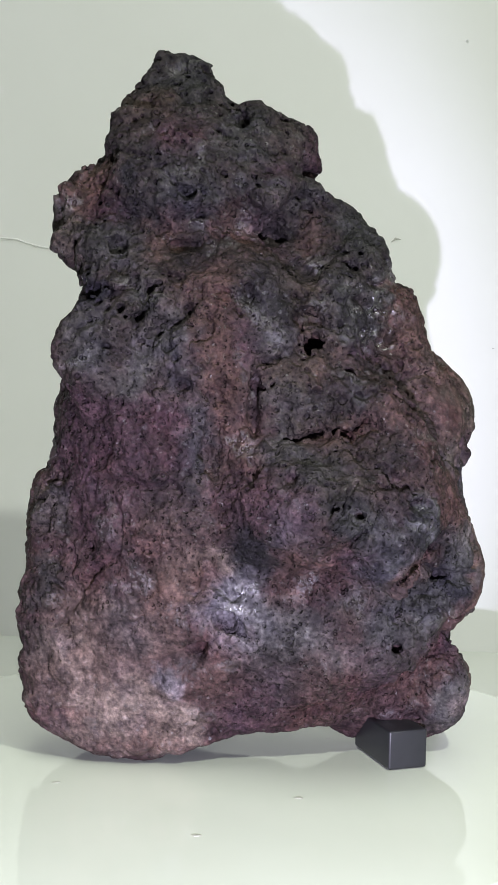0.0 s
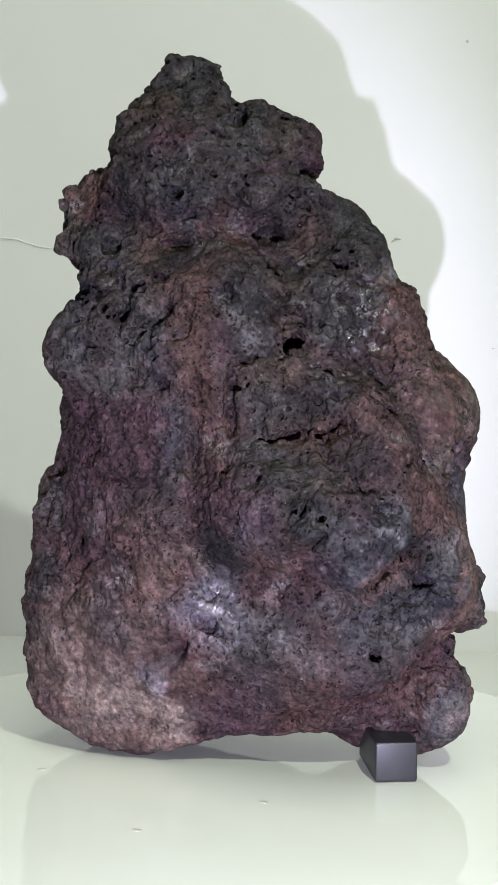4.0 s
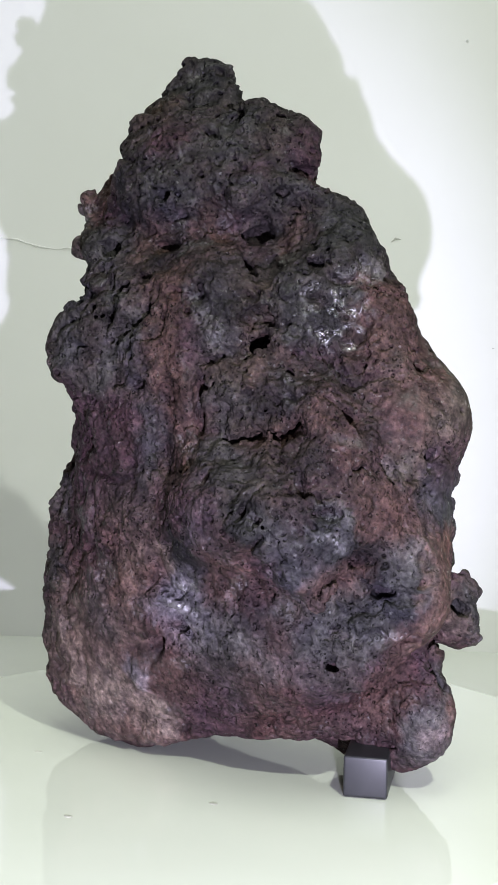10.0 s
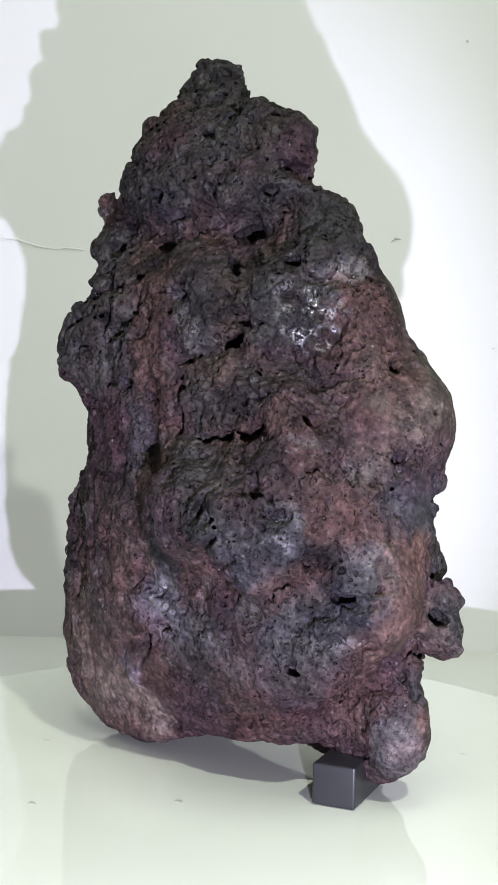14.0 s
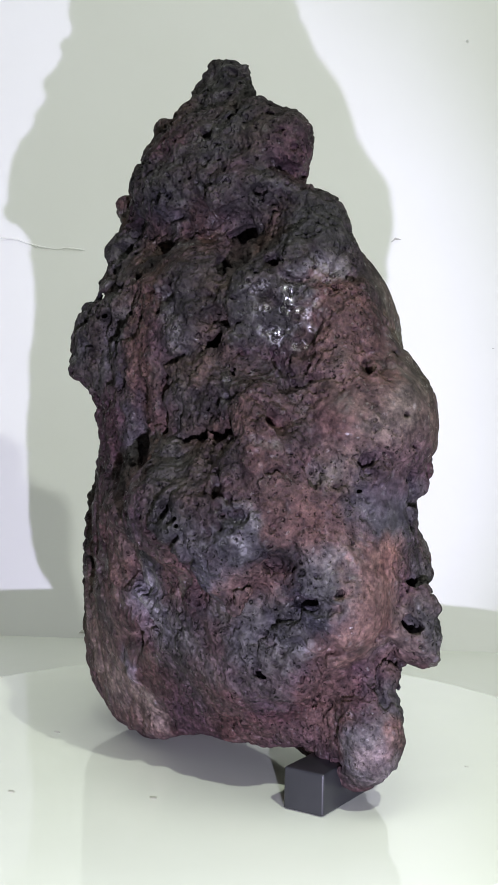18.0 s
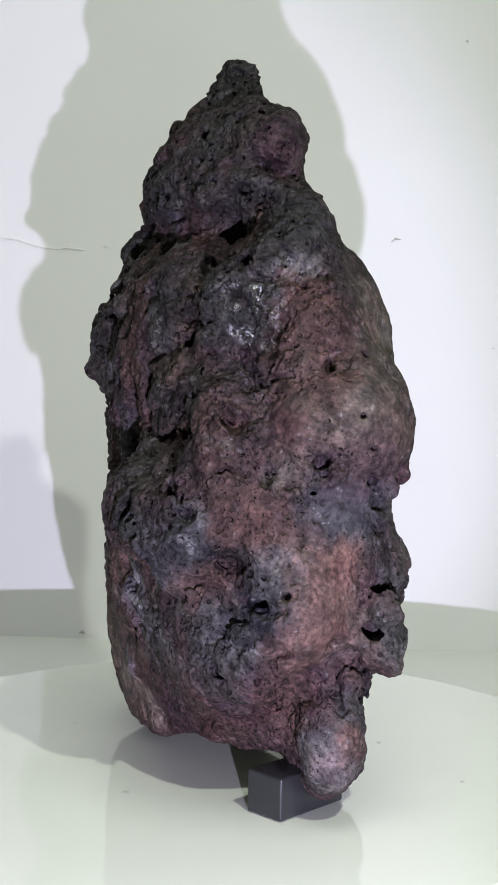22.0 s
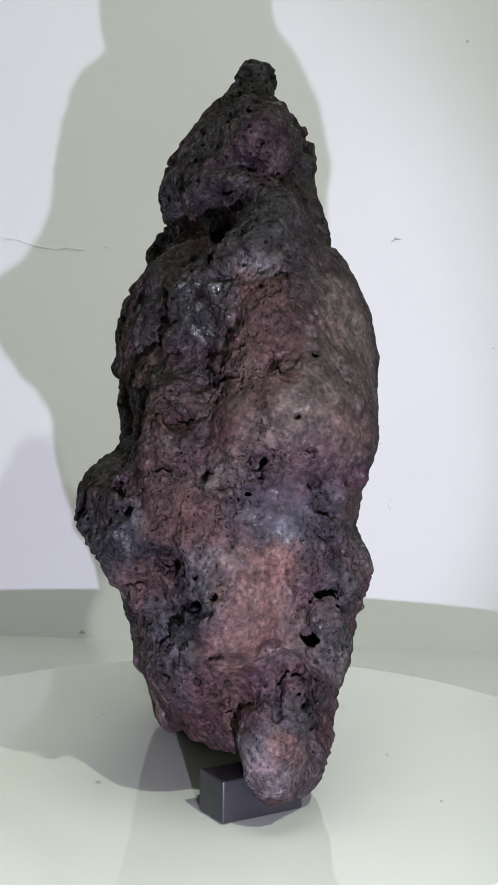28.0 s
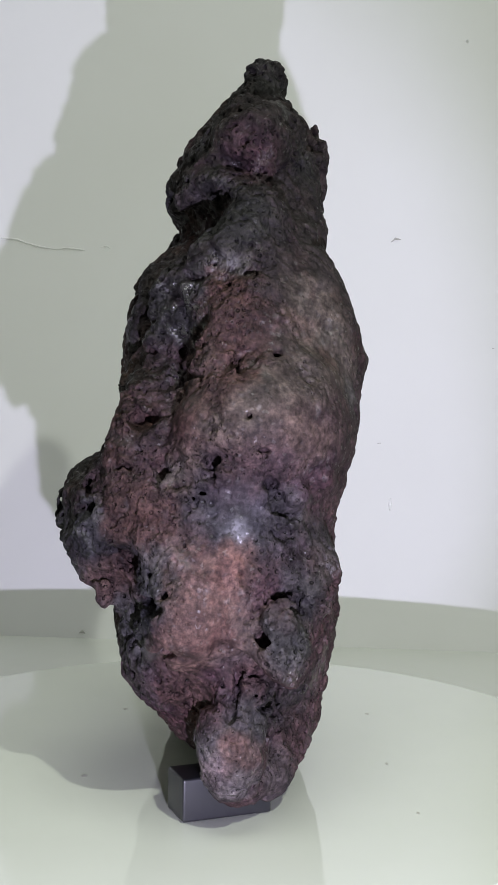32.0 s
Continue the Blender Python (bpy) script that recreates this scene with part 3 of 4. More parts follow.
patch(2.27, -0.4, 22.88, 0.87, OLIVE, .6)
patch(3.15, 0.58, 22.83, 0.76, SLAG, .7)
patch(1.65, -1.38, 21.55, 0.65, VIOLET, .5)
patch(1.45, -2, 20.7, 0.54, PALE, .7)
patch(2.81, -0.63, 20.76, 0.65, ASH, .6)
patch(-1.23, -1.55, 20.59, 0.7, ASH, .8)
patch(-2.29, -2.34, 20.79, 0.76, ASH, .6)
patch(-1.51, -1.85, 19.83, 0.87, NAVY, .8)
patch(-2.72, -1.47, 19.88, 0.87, INK, .6)
patch(0.47, -1.16, 20.16, 0.98, INK, .7)
patch(-3.48, -2.2, 21.17, 0.65, INK, .9)
patch(-5.19, -0.81, 20.89, 1.2, RUST, .85)
patch(-5.9, -0.75, 19.69, 0.87, DUN, .6)
patch(-5.74, -1.18, 18.66, 0.76, DUN, .6)
patch(-4.34, -1.26, 20.07, 0.76, VIOLET, .7)
patch(-2.1, -1.78, 18.88, 0.98, RUST, .7)
patch(-0.11, -1.33, 19.15, 1.2, RUST, .7)
patch(1.52, -0.35, 19.24, 1.09, VIOLET, .7)
patch(3.16, -0.46, 19.26, 0.98, BRICK, .7)
patch(4.39, -0.31, 19.9, 1.09, SLAG, .8)
patch(4.96, -0.94, 19.06, 0.98, SLAG, .8)
patch(-1.49, -1.93, 18.1, 0.76, OLIVE, .8)
patch(-3.88, -1.81, 18.46, 0.87, ASH, .7)
patch(-4.83, -2.26, 18.42, 0.76, SLAG, .7)
patch(-4.8, -2.47, 17.14, 0.83, NAVY, .9)
patch(-2.99, -3.16, 17.44, 0.65, ASH, .8)
patch(-2.42, -2.89, 16.87, 0.76, ASH, .8)
patch(-3.38, -2.91, 16.28, 0.87, SLAG, .6)
patch(-4.89, -3.34, 15.67, 0.98, ASH, .7)
patch(-4.67, -3.53, 14.71, 0.76, BLUE, .6)
patch(-2.56, -3.45, 14.94, 0.87, PALE, .5)
patch(-1.79, -3.58, 15.53, 0.87, ASH, .7)
patch(-1.39, -3.83, 14.58, 0.76, BLUE, .7)
patch(-2.74, -3.52, 13.97, 0.87, ASH, .6)
patch(-0.48, -2.89, 17.49, 0.98, RUST, .8)
patch(-0.26, -3.62, 16.13, 0.98, RUST, .8)
patch(-0.43, -3.85, 14.79, 0.87, RUST, .8)
patch(-0.03, -3.79, 13.64, 0.87, RUST, .8)
patch(0.38, -3.41, 12.26, 0.87, BRICK, .8)
patch(0.2, -3.58, 11.1, 0.87, RUST, .8)
patch(-0.99, -3.65, 13.04, 0.65, BLUE, .7)
patch(-0.97, -3.47, 11.66, 0.76, BLUE, .8)
patch(-0.76, -3.68, 10.71, 0.65, ASH, .6)
patch(1.48, -3.37, 16.35, 0.87, ASH, .5)
patch(1.67, -3.64, 15.74, 0.78, PALE, .5)
patch(2.68, -2.52, 16.77, 0.98, OLIVE, .6)
patch(0.72, -3.58, 15.38, 0.65, VIOLET, .6)
patch(3.13, -2.16, 15.2, 0.98, RUST, .6)
patch(2.66, -3.7, 14.26, 0.98, OLIVE, .8)
patch(2.49, -3.79, 13.1, 1.09, ASH, .7)
patch(3.83, -3.63, 14.08, 0.87, RUST, .5)
patch(4.24, -2.8, 16.4, 1.09, ASH, .7)
patch(4.04, -2.52, 17.58, 0.98, SLAG, .7)
patch(5.5, -1.88, 17.43, 0.76, SLAG, .8)
patch(5.25, -0.91, 15.62, 1.09, SLAG, .6)
patch(4.72, -2.33, 14.83, 0.87, VIOLET, .6)
patch(6.18, -0.55, 16.87, 0.65, RUST, .6)
patch(5.9, -0.76, 14.82, 0.87, OLIVE, .6)
patch(4.8, -2.04, 12.42, 1.3, BRICK, .9)
patch(3.68, -3.66, 11.94, 0.87, RUST, .8)
patch(4.54, -5, 11.13, 1.3, OLIVE, .8)
patch(5.69, -4.9, 10.94, 1.09, RUST, .5)
patch(6.14, -4.19, 12.03, 1.09, RUST, .5)
patch(2.11, -4.25, 11.78, 0.98, ASH, .7)
patch(2.64, -5.33, 10.94, 0.87, ASH, .6)
patch(3.76, -5.56, 10.42, 0.76, OLIVE, .7)
patch(4.12, -5.87, 9.63, 0.76, NAVY, .7)
patch(4.77, -5.85, 9.54, 0.65, ASH, .6)
patch(6.25, -5.28, 9.67, 1.09, ASH, .6)
patch(7.19, -3.87, 10.46, 1.09, SLAG, .7)
patch(5.48, -5.59, 8.75, 1.09, BLUE, .8)
patch(6.15, -4.9, 7.88, 1.09, BLUE, .7)
patch(7.79, -3, 8.16, 1.2, SLAG, .8)
patch(8.66, -2.62, 7.91, 0.76, ASH, .5)
patch(7.82, -3.03, 6.77, 0.98, INK, .6)
patch(6.4, -3.4, 6.22, 1.09, BLUE, .6)
patch(5.81, -3.49, 5.43, 0.87, ASH, .7)
patch(-5.18, -2.37, 13.09, 1.09, VIOLET, .9)
patch(-3.52, -3.34, 13.56, 0.98, ASH, .5)
patch(-3.94, -2.84, 12.35, 1.3, VIOLET, .9)
patch(-5.4, -2.03, 11.46, 1.09, VIOLET, .9)
patch(-2.53, -3.57, 12.81, 0.98, VIOLET, .8)
patch(-4.96, -2.34, 10.1, 1.3, VIOLET, .8)
patch(-2.71, -3.52, 10.86, 1.3, VIOLET, .8)
patch(-1.72, -3.77, 9.93, 0.98, INK, .6)
patch(-6.24, -1.69, 9.39, 0.87, ASH, .6)
patch(-3.89, -3.15, 8.82, 1.52, VIOLET, .5)
patch(-1.89, -3.83, 8.76, 1.3, ROSE, .4)
patch(-6.38, -2.07, 7.2, 0.65, SLAG, .8)
patch(-6.79, -1.99, 6.16, 0.76, SLAG, .7)
patch(0.6, -4.4, 10.04, 1.09, VIOLET, .7)
patch(1.9, -5.54, 10.02, 1.3, VIOLET, .8)
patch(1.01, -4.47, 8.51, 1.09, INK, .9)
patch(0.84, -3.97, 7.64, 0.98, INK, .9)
patch(2.29, -5.56, 9.08, 0.87, BLUE, .5)
patch(3.15, -4.22, 7.72, 1.3, RUST, .8)
patch(4.37, -3.79, 6.87, 1.09, RUST, .8)
patch(3.37, -4.12, 6.72, 0.98, VIOLET, .5)
patch(4.66, -4.62, 7.81, 0.87, VIOLET, .8)
patch(-0.32, -3.97, 7.63, 0.76, BUFF, .8)
patch(-1.1, -3.77, 7.19, 0.98, ROSE, .9)
patch(-1.88, -3.6, 6.55, 0.98, CORAL, .5)
patch(-0.71, -3.8, 7, 0.54, CORAL, .6)
# pale lilac skin, brightened by a lamp's glint put into the colour
patch(0.48, -3.61, 6.19, 1.09, LILAC, .9)
patch(0.68, -3.64, 5.4, 0.98, LILAC, .7)
patch(2.05, -3.81, 5.65, 1.09, PALE, .7)
patch(3.23, -3.78, 5.26, 0.87, PALE, .5)
# the hole in the belly, its shade put into the colour
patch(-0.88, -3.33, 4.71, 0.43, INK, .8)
patch(-2.27, -3.27, 5.08, 0.98, ROSE, .7)
patch(-3.47, -3.05, 5.41, 1.09, PALE, .4)
patch(-5.12, -2.47, 5.67, 1.2, ROSE, .8)
patch(-5.53, -2.29, 3.78, 1.3, BUFF, .7)
patch(-3.89, -2.61, 3.48, 1.3, ROSE, .8)
patch(-3.09, -2.39, 2.19, 1.52, BUFF, .9)
patch(-1.68, -2.19, 1.53, 1.09, BUFF, .9)
patch(-1.77, -3.04, 3.31, 0.48, LILAC, .6)
patch(-4.94, -2.05, 1.86, 1.2, BUFF, .7)
patch(-6.4, -1.84, 2.83, 0.98, ROSE, .8)
patch(-6.79, -1.94, 4.5, 0.76, SLAG, .5)
patch(-3.92, -2, 1.03, 0.87, BUFF, .5)
patch(0.12, -3.02, 3.63, 1.3, RUST, .6)
patch(1.71, -3.2, 3.7, 1.3, VIOLET, .6)
patch(3.69, -3.34, 3.76, 1.09, ROSE, .4)
patch(4.45, -3.55, 4.43, 0.76, PALE, .5)
patch(5.68, -3.23, 4.16, 0.87, VIOLET, .6)
patch(1.16, -2.23, 1.99, 1.3, VIOLET, .7)
patch(3.43, -1.8, 1.89, 1.3, RUST, .6)
patch(5.25, -1.85, 2.77, 0.87, RUST, .5)
patch(6.8, -0.94, 2.96, 1.09, VIOLET, .6)
patch(8.44, -1.25, 2.43, 0.87, ASH, .8)
patch(7.9, -0.91, 1.47, 0.65, ASH, .6)
patch(6.91, -2.87, 4.49, 0.76, ASH, .5)
# the glassy break's glint, painted in as two pale patches
patch(5.38, -2.01, 17.1, 0.7, PALE, .6)
patch(5.23, -1.96, 16.36, 0.78, PALE, .5)
patch(5.37, -0.91, 16, 0.65, ASH, .6)
patch(4.54, -2.59, 16.71, 0.7, ASH, .6)
patch(5.26, -0.27, 19.43, 1.3, SLAG, .8)
patch(6.52, -0.26, 16.77, 0.98, BRICK, .8)
patch(6.51, -0.52, 15.64, 0.87, BRICK, .6)
patch(7.18, 0.15, 15.65, 0.87, RUST, .6)
patch(6.76, -0.82, 14.52, 0.98, DUN, .8)
patch(5.77, -0.76, 14.87, 0.87, RUST, .6)
patch(8.85, -0.54, 13.5, 1.3, DUN, .9)
patch(8.66, 0.36, 14.2, 0.87, ROSE, .8)
patch(8.22, -0.92, 14.03, 0.87, ROSE, .6)
patch(8.4, -1.71, 12.07, 0.87, ROSE, .6)
patch(7.93, -2.26, 11.34, 0.48, PALE, .8)
patch(5.04, -1.06, 14.47, 1.09, VIOLET, .6)
patch(5.78, -3.1, 13.06, 1.09, RUST, .6)
patch(4.35, -3.16, 13.91, 1.09, OLIVE, .6)
patch(4.17, -2.63, 12.67, 0.87, BRICK, .8)
patch(3.35, -3.69, 12.57, 0.87, OLIVE, .6)
patch(5.15, -4.57, 11.45, 1.09, OLIVE, .8)
patch(5.8, -5.27, 10.3, 0.98, RUST, .5)
patch(6.71, -4.18, 11.19, 1.09, RUST, .6)
patch(7.69, -3.37, 10.32, 0.98, RUST, .6)
patch(3.06, -5, 11.31, 1.09, SLAG, .8)
patch(4.12, -5.81, 9.82, 1.09, SLAG, .8)
patch(8.69, -0.16, 10.7, 0.87, SLAG, .9)
patch(8.69, -1.4, 9.52, 0.87, SLAG, .6)
patch(6.89, -4.9, 9.85, 0.87, PALE, .7)
patch(6.64, -5.14, 9.49, 0.65, BLUE, .8)
# hollows between nose and cheek: these two put their shade into the colour
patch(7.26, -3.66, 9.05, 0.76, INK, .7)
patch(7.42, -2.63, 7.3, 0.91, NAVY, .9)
patch(8.55, -2.66, 8.01, 1.04, PALE, .7)
patch(9.09, -2.18, 7.66, 0.76, PALE, .6)
patch(9.2, -1.41, 7.93, 0.76, CORAL, .7)
patch(9.18, -0.86, 6.75, 0.87, CORAL, .7)
patch(9.03, -1.71, 5.93, 0.98, CORAL, .5)
patch(5.55, -4.92, 7.71, 1.09, BLUE, .8)
patch(6.42, -4.28, 7.56, 0.87, CORAL, .6)
patch(6.86, -3.55, 7.89, 0.65, BRICK, .7)
patch(6.61, -3.33, 6.17, 1.09, PALE, .8)
patch(7.37, -3.13, 6.62, 0.76, BLUE, .7)
patch(5.4, -3.57, 5.26, 0.87, BLUE, .6)
patch(5.75, -3.09, 3.91, 0.76, ASH, .6)
patch(3.63, -3.86, 6.15, 0.87, INK, .5)
patch(1.66, -3.7, 5.22, 1.09, ASH, .6)
patch(7.35, -1.84, 4.54, 1.09, VIOLET, .6)
patch(7.45, -1, 3.45, 0.87, BRICK, .7)
patch(6.34, -1.4, 3.5, 0.87, RUST, .7)
patch(8.88, -1.04, 2.61, 0.98, PALE, .8)
patch(9.23, -0.26, 2.89, 0.54, RUST, .4)
patch(9.08, 1.13, 6.24, 0.87, SLAG, .8)
patch(1.81, -3.26, 3.78, 1.09, ASH, .4)
patch(-0.91, 0.56, 24.9, 1.09, SLAG, .8)
patch(2.52, -0.27, 22.95, 0.87, INK, .4)
patch(3.25, 0.3, 21.94, 0.98, VIOLET, .7)
patch(4.95, 0.06, 19.88, 1.09, SLAG, .7)
patch(1.83, -0.37, 19.51, 0.87, SLAG, .7)
patch(6.07, -0.16, 17.98, 0.48, PALE, .7)
patch(6.18, -0.58, 16.6, 0.87, BRICK, .9)
patch(6.89, -0.26, 15.61, 0.87, BRICK, .7)
patch(7.52, -0.12, 14.91, 0.87, RUST, .8)
patch(6.05, -0.69, 15.23, 0.87, RUST, .8)
patch(7.22, -1.33, 14.01, 0.87, BRICK, .6)
patch(8.47, -1.62, 12.85, 0.87, BRICK, .5)
patch(5.07, -1.48, 14.09, 1.09, INK, .5)
patch(4.44, -2.68, 16.3, 1.3, INK, .4)
patch(4.83, -3.17, 14.08, 1.09, INK, .4)
patch(5.9, 2.59, 16.39, 1.3, DUN, .9)
patch(7.52, 2.06, 14.75, 1.09, DUN, .9)
patch(8.89, 0.45, 13.91, 1.09, DUN, .9)
patch(9.1, -0.19, 13.06, 1.09, DUN, .9)
patch(9.1, 1.15, 12.87, 0.98, ROSE, .7)
patch(8.98, 0.27, 11.82, 0.98, VIOLET, .5)
patch(8.59, -0.68, 10.74, 1.3, BLUE, .8)
patch(8.66, 0.64, 10.54, 1.3, BLUE, .6)
patch(8.76, -0.16, 9.51, 1.09, BLUE, .8)
patch(8.23, -1.87, 11.44, 0.87, OLIVE, .6)
patch(7.75, -3.34, 10.19, 0.87, BRICK, .8)
patch(8.27, -2.6, 9.89, 0.87, RUST, .7)
patch(6.94, -4.91, 9.25, 0.98, BLUE, .8)
# painted shade in the hollow behind the nose
patch(7.05, -3.64, 8.5, 0.87, INK, .8)
patch(0.58, -3.59, 6.78, 0.87, BLUE, .5)
patch(6.61, -4.05, 7.72, 0.98, BRICK, .7)
# painted shade in the cheek's dent
patch(8.33, -2.95, 7.28, 0.87, NAVY, .9)
patch(8.5, -2.28, 7.8, 0.83, ASH, .8)
patch(9, -1, 8.35, 1.09, CORAL, .9)
patch(8.8, -0.15, 8.63, 0.87, CORAL, .7)
patch(9.11, -0.64, 7.3, 1.09, CORAL, .8)
patch(8.78, 0.28, 7, 0.87, ROSE, .8)
patch(9.26, -1.44, 6.5, 0.98, CORAL, .8)
patch(8.23, -1.56, 5.2, 0.87, CORAL, .7)
patch(6.69, -1.52, 3.88, 0.98, BRICK, .6)
patch(6.79, -0.95, 2.92, 0.87, BRICK, .8)
patch(8.75, -0.07, 5.93, 0.76, PALE, .7)
patch(8.08, -0.53, 4.53, 0.98, VIOLET, .9)
patch(8.08, 0.67, 3.88, 0.87, SLAG, .8)
patch(9.45, 1.34, 6.35, 1.09, ASH, .7)
patch(8.22, 2.11, 7.69, 0.98, SLAG, .8)
patch(9.24, -0.21, 2.65, 0.54, CORAL, .8)
patch(9.06, -0.5, 1.91, 0.87, PALE, .6)
patch(9.05, 0.24, 3.28, 0.87, ASH, .6)
patch(7.02, -3.22, 6.12, 1.09, SLAG, .7)
patch(5.06, -3.73, 6.29, 1.09, ASH, .5)
patch(5.75, -2.35, 3.32, 0.98, VIOLET, .7)
patch(-2.67, -2.14, 1.22, 0.87, RUST, .5)
# shade of the side that turns from the lamps, darkened in the colour
patch(1.56, -3.27, 16.49, 1.09, INK, .7)
patch(-0.89, -2.04, 18.61, 1.09, INK, .7)
patch(3.8, -3.61, 13.63, 0.98, INK, .7)
patch(5.56, -4.61, 11.35, 1.3, INK, .7)
patch(6.07, -5.4, 9.6, 0.98, INK, .6)
patch(1.68, -1.93, 20.44, 0.87, INK, .5)
patch(1.05, -0.82, 22.52, 0.87, SLAG, .6)
patch(7.03, -2.88, 12.38, 0.87, INK, .3)
patch(5.94, 2.53, 16.35, 1.3, DUN, .9)
patch(5.78, 3.33, 14.89, 1.3, DUN, .9)
patch(6.41, 2.87, 14.9, 0.48, RUST, .5)
patch(9.02, 0.83, 13.57, 1.3, DUN, .9)
patch(8.72, 1.92, 12.53, 1.09, ROSE, .7)
patch(9.04, -0.18, 12.19, 0.87, ROSE, .6)
patch(5.7, 3.74, 13.79, 0.65, ASH, .7)
patch(8.86, 0.36, 11.48, 1.3, VIOLET, .5)
patch(7.84, 2.41, 11.03, 0.87, VIOLET, .7)
patch(8.59, 0.94, 9.88, 1.3, BLUE, .6)
patch(7.34, 2.51, 9.16, 0.87, SLAG, .8)
patch(8.97, -0.8, 8.36, 0.98, CORAL, .9)
patch(9.3, -1.32, 7.37, 0.87, CORAL, .8)
patch(9.07, -0.95, 6.27, 0.87, BRICK, .8)
patch(7.21, -1.39, 4.36, 0.87, BRICK, .7)
patch(8.68, 0.12, 5.83, 0.98, ROSE, .7)
patch(8.3, 0.82, 7.7, 0.87, VIOLET, .7)
patch(8.12, 1.91, 7.85, 0.87, ASH, .6)
patch(9.33, 1.62, 6.51, 0.98, ASH, .6)
patch(8.63, 0.33, 3.84, 0.87, ASH, .5)
patch(6.81, 1.57, 3.87, 1.09, SLAG, .7)
patch(9.21, -0.04, 2.59, 0.87, CORAL, .6)
patch(7.36, 1.2, 1.23, 1.09, ASH, .6)
patch(8.83, 0.18, 1.56, 0.65, PALE, .6)
patch(8.02, -3.06, 9.77, 0.98, BRICK, .6)
patch(0.6, 2.67, 21.68, 0.87, SLAG, .7)
patch(3.2, 1, 22.48, 0.87, VIOLET, .7)
patch(2.89, 1.05, 21.18, 0.76, VIOLET, .6)
patch(7.17, 0.07, 15.59, 0.98, BRICK, .8)
patch(8.35, -0.51, 14.21, 0.87, RUST, .7)


def paint(p):
    """Colour, and in the last channel how glassy the skin is."""
    colour = np.empty((len(p[0]), 3), np.float32)
    upper = smooth_step(7.0, 21.0, p[2] + 3.0 * lumpy(p, 3.5, 20))[:, None]
    colour[:] = (1 - upper) * np.array((0.034, 0.0205, 0.0205)) + upper * np.array((0.0155, 0.0125, 0.0122))
    warp = [c + 0.55 * lumpy(p, 1.4, 30 + i) + 0.30 * lumpy(p, 0.5, 33 + i) + 0.16 * lumpy(p, 0.2, 36 + i) for i, c in enumerate(p)]
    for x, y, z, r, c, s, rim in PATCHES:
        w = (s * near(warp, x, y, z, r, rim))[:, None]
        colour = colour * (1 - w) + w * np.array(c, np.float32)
    red = (0.40 * smooth_step(0.05, 0.5, lumpy(warp, 1.3, 21)))[:, None]
    colour = colour * (1 - red) + red * colour * np.array((1.2, 0.9, 0.9))
    blue = (0.40 * smooth_step(0.05, 0.5, lumpy(warp, 1.1, 22)))[:, None]
    colour = colour * (1 - blue) + blue * colour * np.array((0.95, 0.96, 1.15))
    speck = smooth_step(0.25, 0.6, lumpy(p, 0.22, 25))[:, None] * smooth_step(0.0, 0.5, lumpy(p, 1.7, 26))[:, None]
    colour = colour + 0.03 * speck
    colour *= (1 + 0.40 * lumpy(p, 1.0, 23) + 0.45 * lumpy(warp, 0.4, 29) + 0.2 * lumpy(p, 0.2, 24))[:, None].clip(0.35, 2.0) * 1.05
    broken = smooth_step(-0.05, 0.25, lumpy(p, 0.42, 28))
    glass = np.maximum.reduce([k * near(warp, x, y, z, r, 0.5) * broken for x, y, z, r, k in GLASS] + [0.35 * smooth_step(0.2, 0.6, lumpy(warp, 1.3, 27))])
    colour *= 1 - 0.45 * np.maximum.reduce([near(warp, x, y, z, r, 0.5) for x, y, z, r, k in GLASS[:3]])[:, None]
    return np.concatenate([colour, glass[:, None]], 1)


# where black glass shows, how far and how clean
GLASS = ((4.97, -2.04, 17.11, 0.75, 1.00), (5.17, -1.57, 16.37, 0.90, 1.00), (5.27, -1.01, 15.62, 0.60, 1.00), (0.70, -3.89, 6.60, 0.65, 1.00), (0.96, -3.86, 6.05, 0.35, 0.80), (6.83, -5.10, 9.60, 0.70, 0.45))


def build_rock():
    points, quads = keep_largest(*skin(*solid_field()))
    mesh = bpy.data.meshes.new("lava_rock")
    mesh.vertices.add(len(points))
    mesh.vertices.foreach_set("co", (points * 0.01).astype(np.float32).ravel())
    mesh.loops.add(quads.size)
    mesh.loops.foreach_set("vertex_index", quads.astype(np.int32).ravel())
    mesh.polygons.add(len(quads))
    mesh.polygons.foreach_set("loop_start", np.arange(0, quads.size, 4, dtype=np.int32))
    mesh.update(calc_edges=True)
    mesh.polygons.foreach_set("use_smooth", np.ones(len(quads), bool))
    c = in_bits(paint, [points[:, i].astype(np.float32) for i in range(3)])
    tint = mesh.color_attributes.new("tint", "FLOAT_COLOR", "POINT")
    tint.data.foreach_set("color", c.astype(np.float32).ravel())
    wear = mesh.attributes.new("wear", "FLOAT", "POINT")
    wear.data.foreach_set("value", in_bits(calm, [points[:, i] for i in range(3)]).astype(np.float32))
    mesh.materials.append(LAVA)
    rock = new("lava_rock", mesh)
    return tagged(rock, "rough porous lava rock, dark grey with rust and buff patches", "rock")


ROCK = build_rock()


# ---- the setting ----
def mesh_object(name, bm, mat, parent=None):
    me = bpy.data.meshes.new(name)
    bm.normal_update()
    bm.to_mesh(me)
    bm.free()
    me.materials.append(mat)
    ob = new(name, me)
    ob.parent = parent
    return ob


def part(name, bm, mat, parent, label=""):
    ob = mesh_object(name, bm, mat, parent)
    return tagged(ob, label) if label else ob


def box(bm, low, high):
    made = bmesh.ops.create_cube(bm, size=1)["verts"]
    for v in made:
        v.co = Vector([l + (c + 0.5) * (h - l) for l, h, c in zip(low, high, v.co)])
    return made


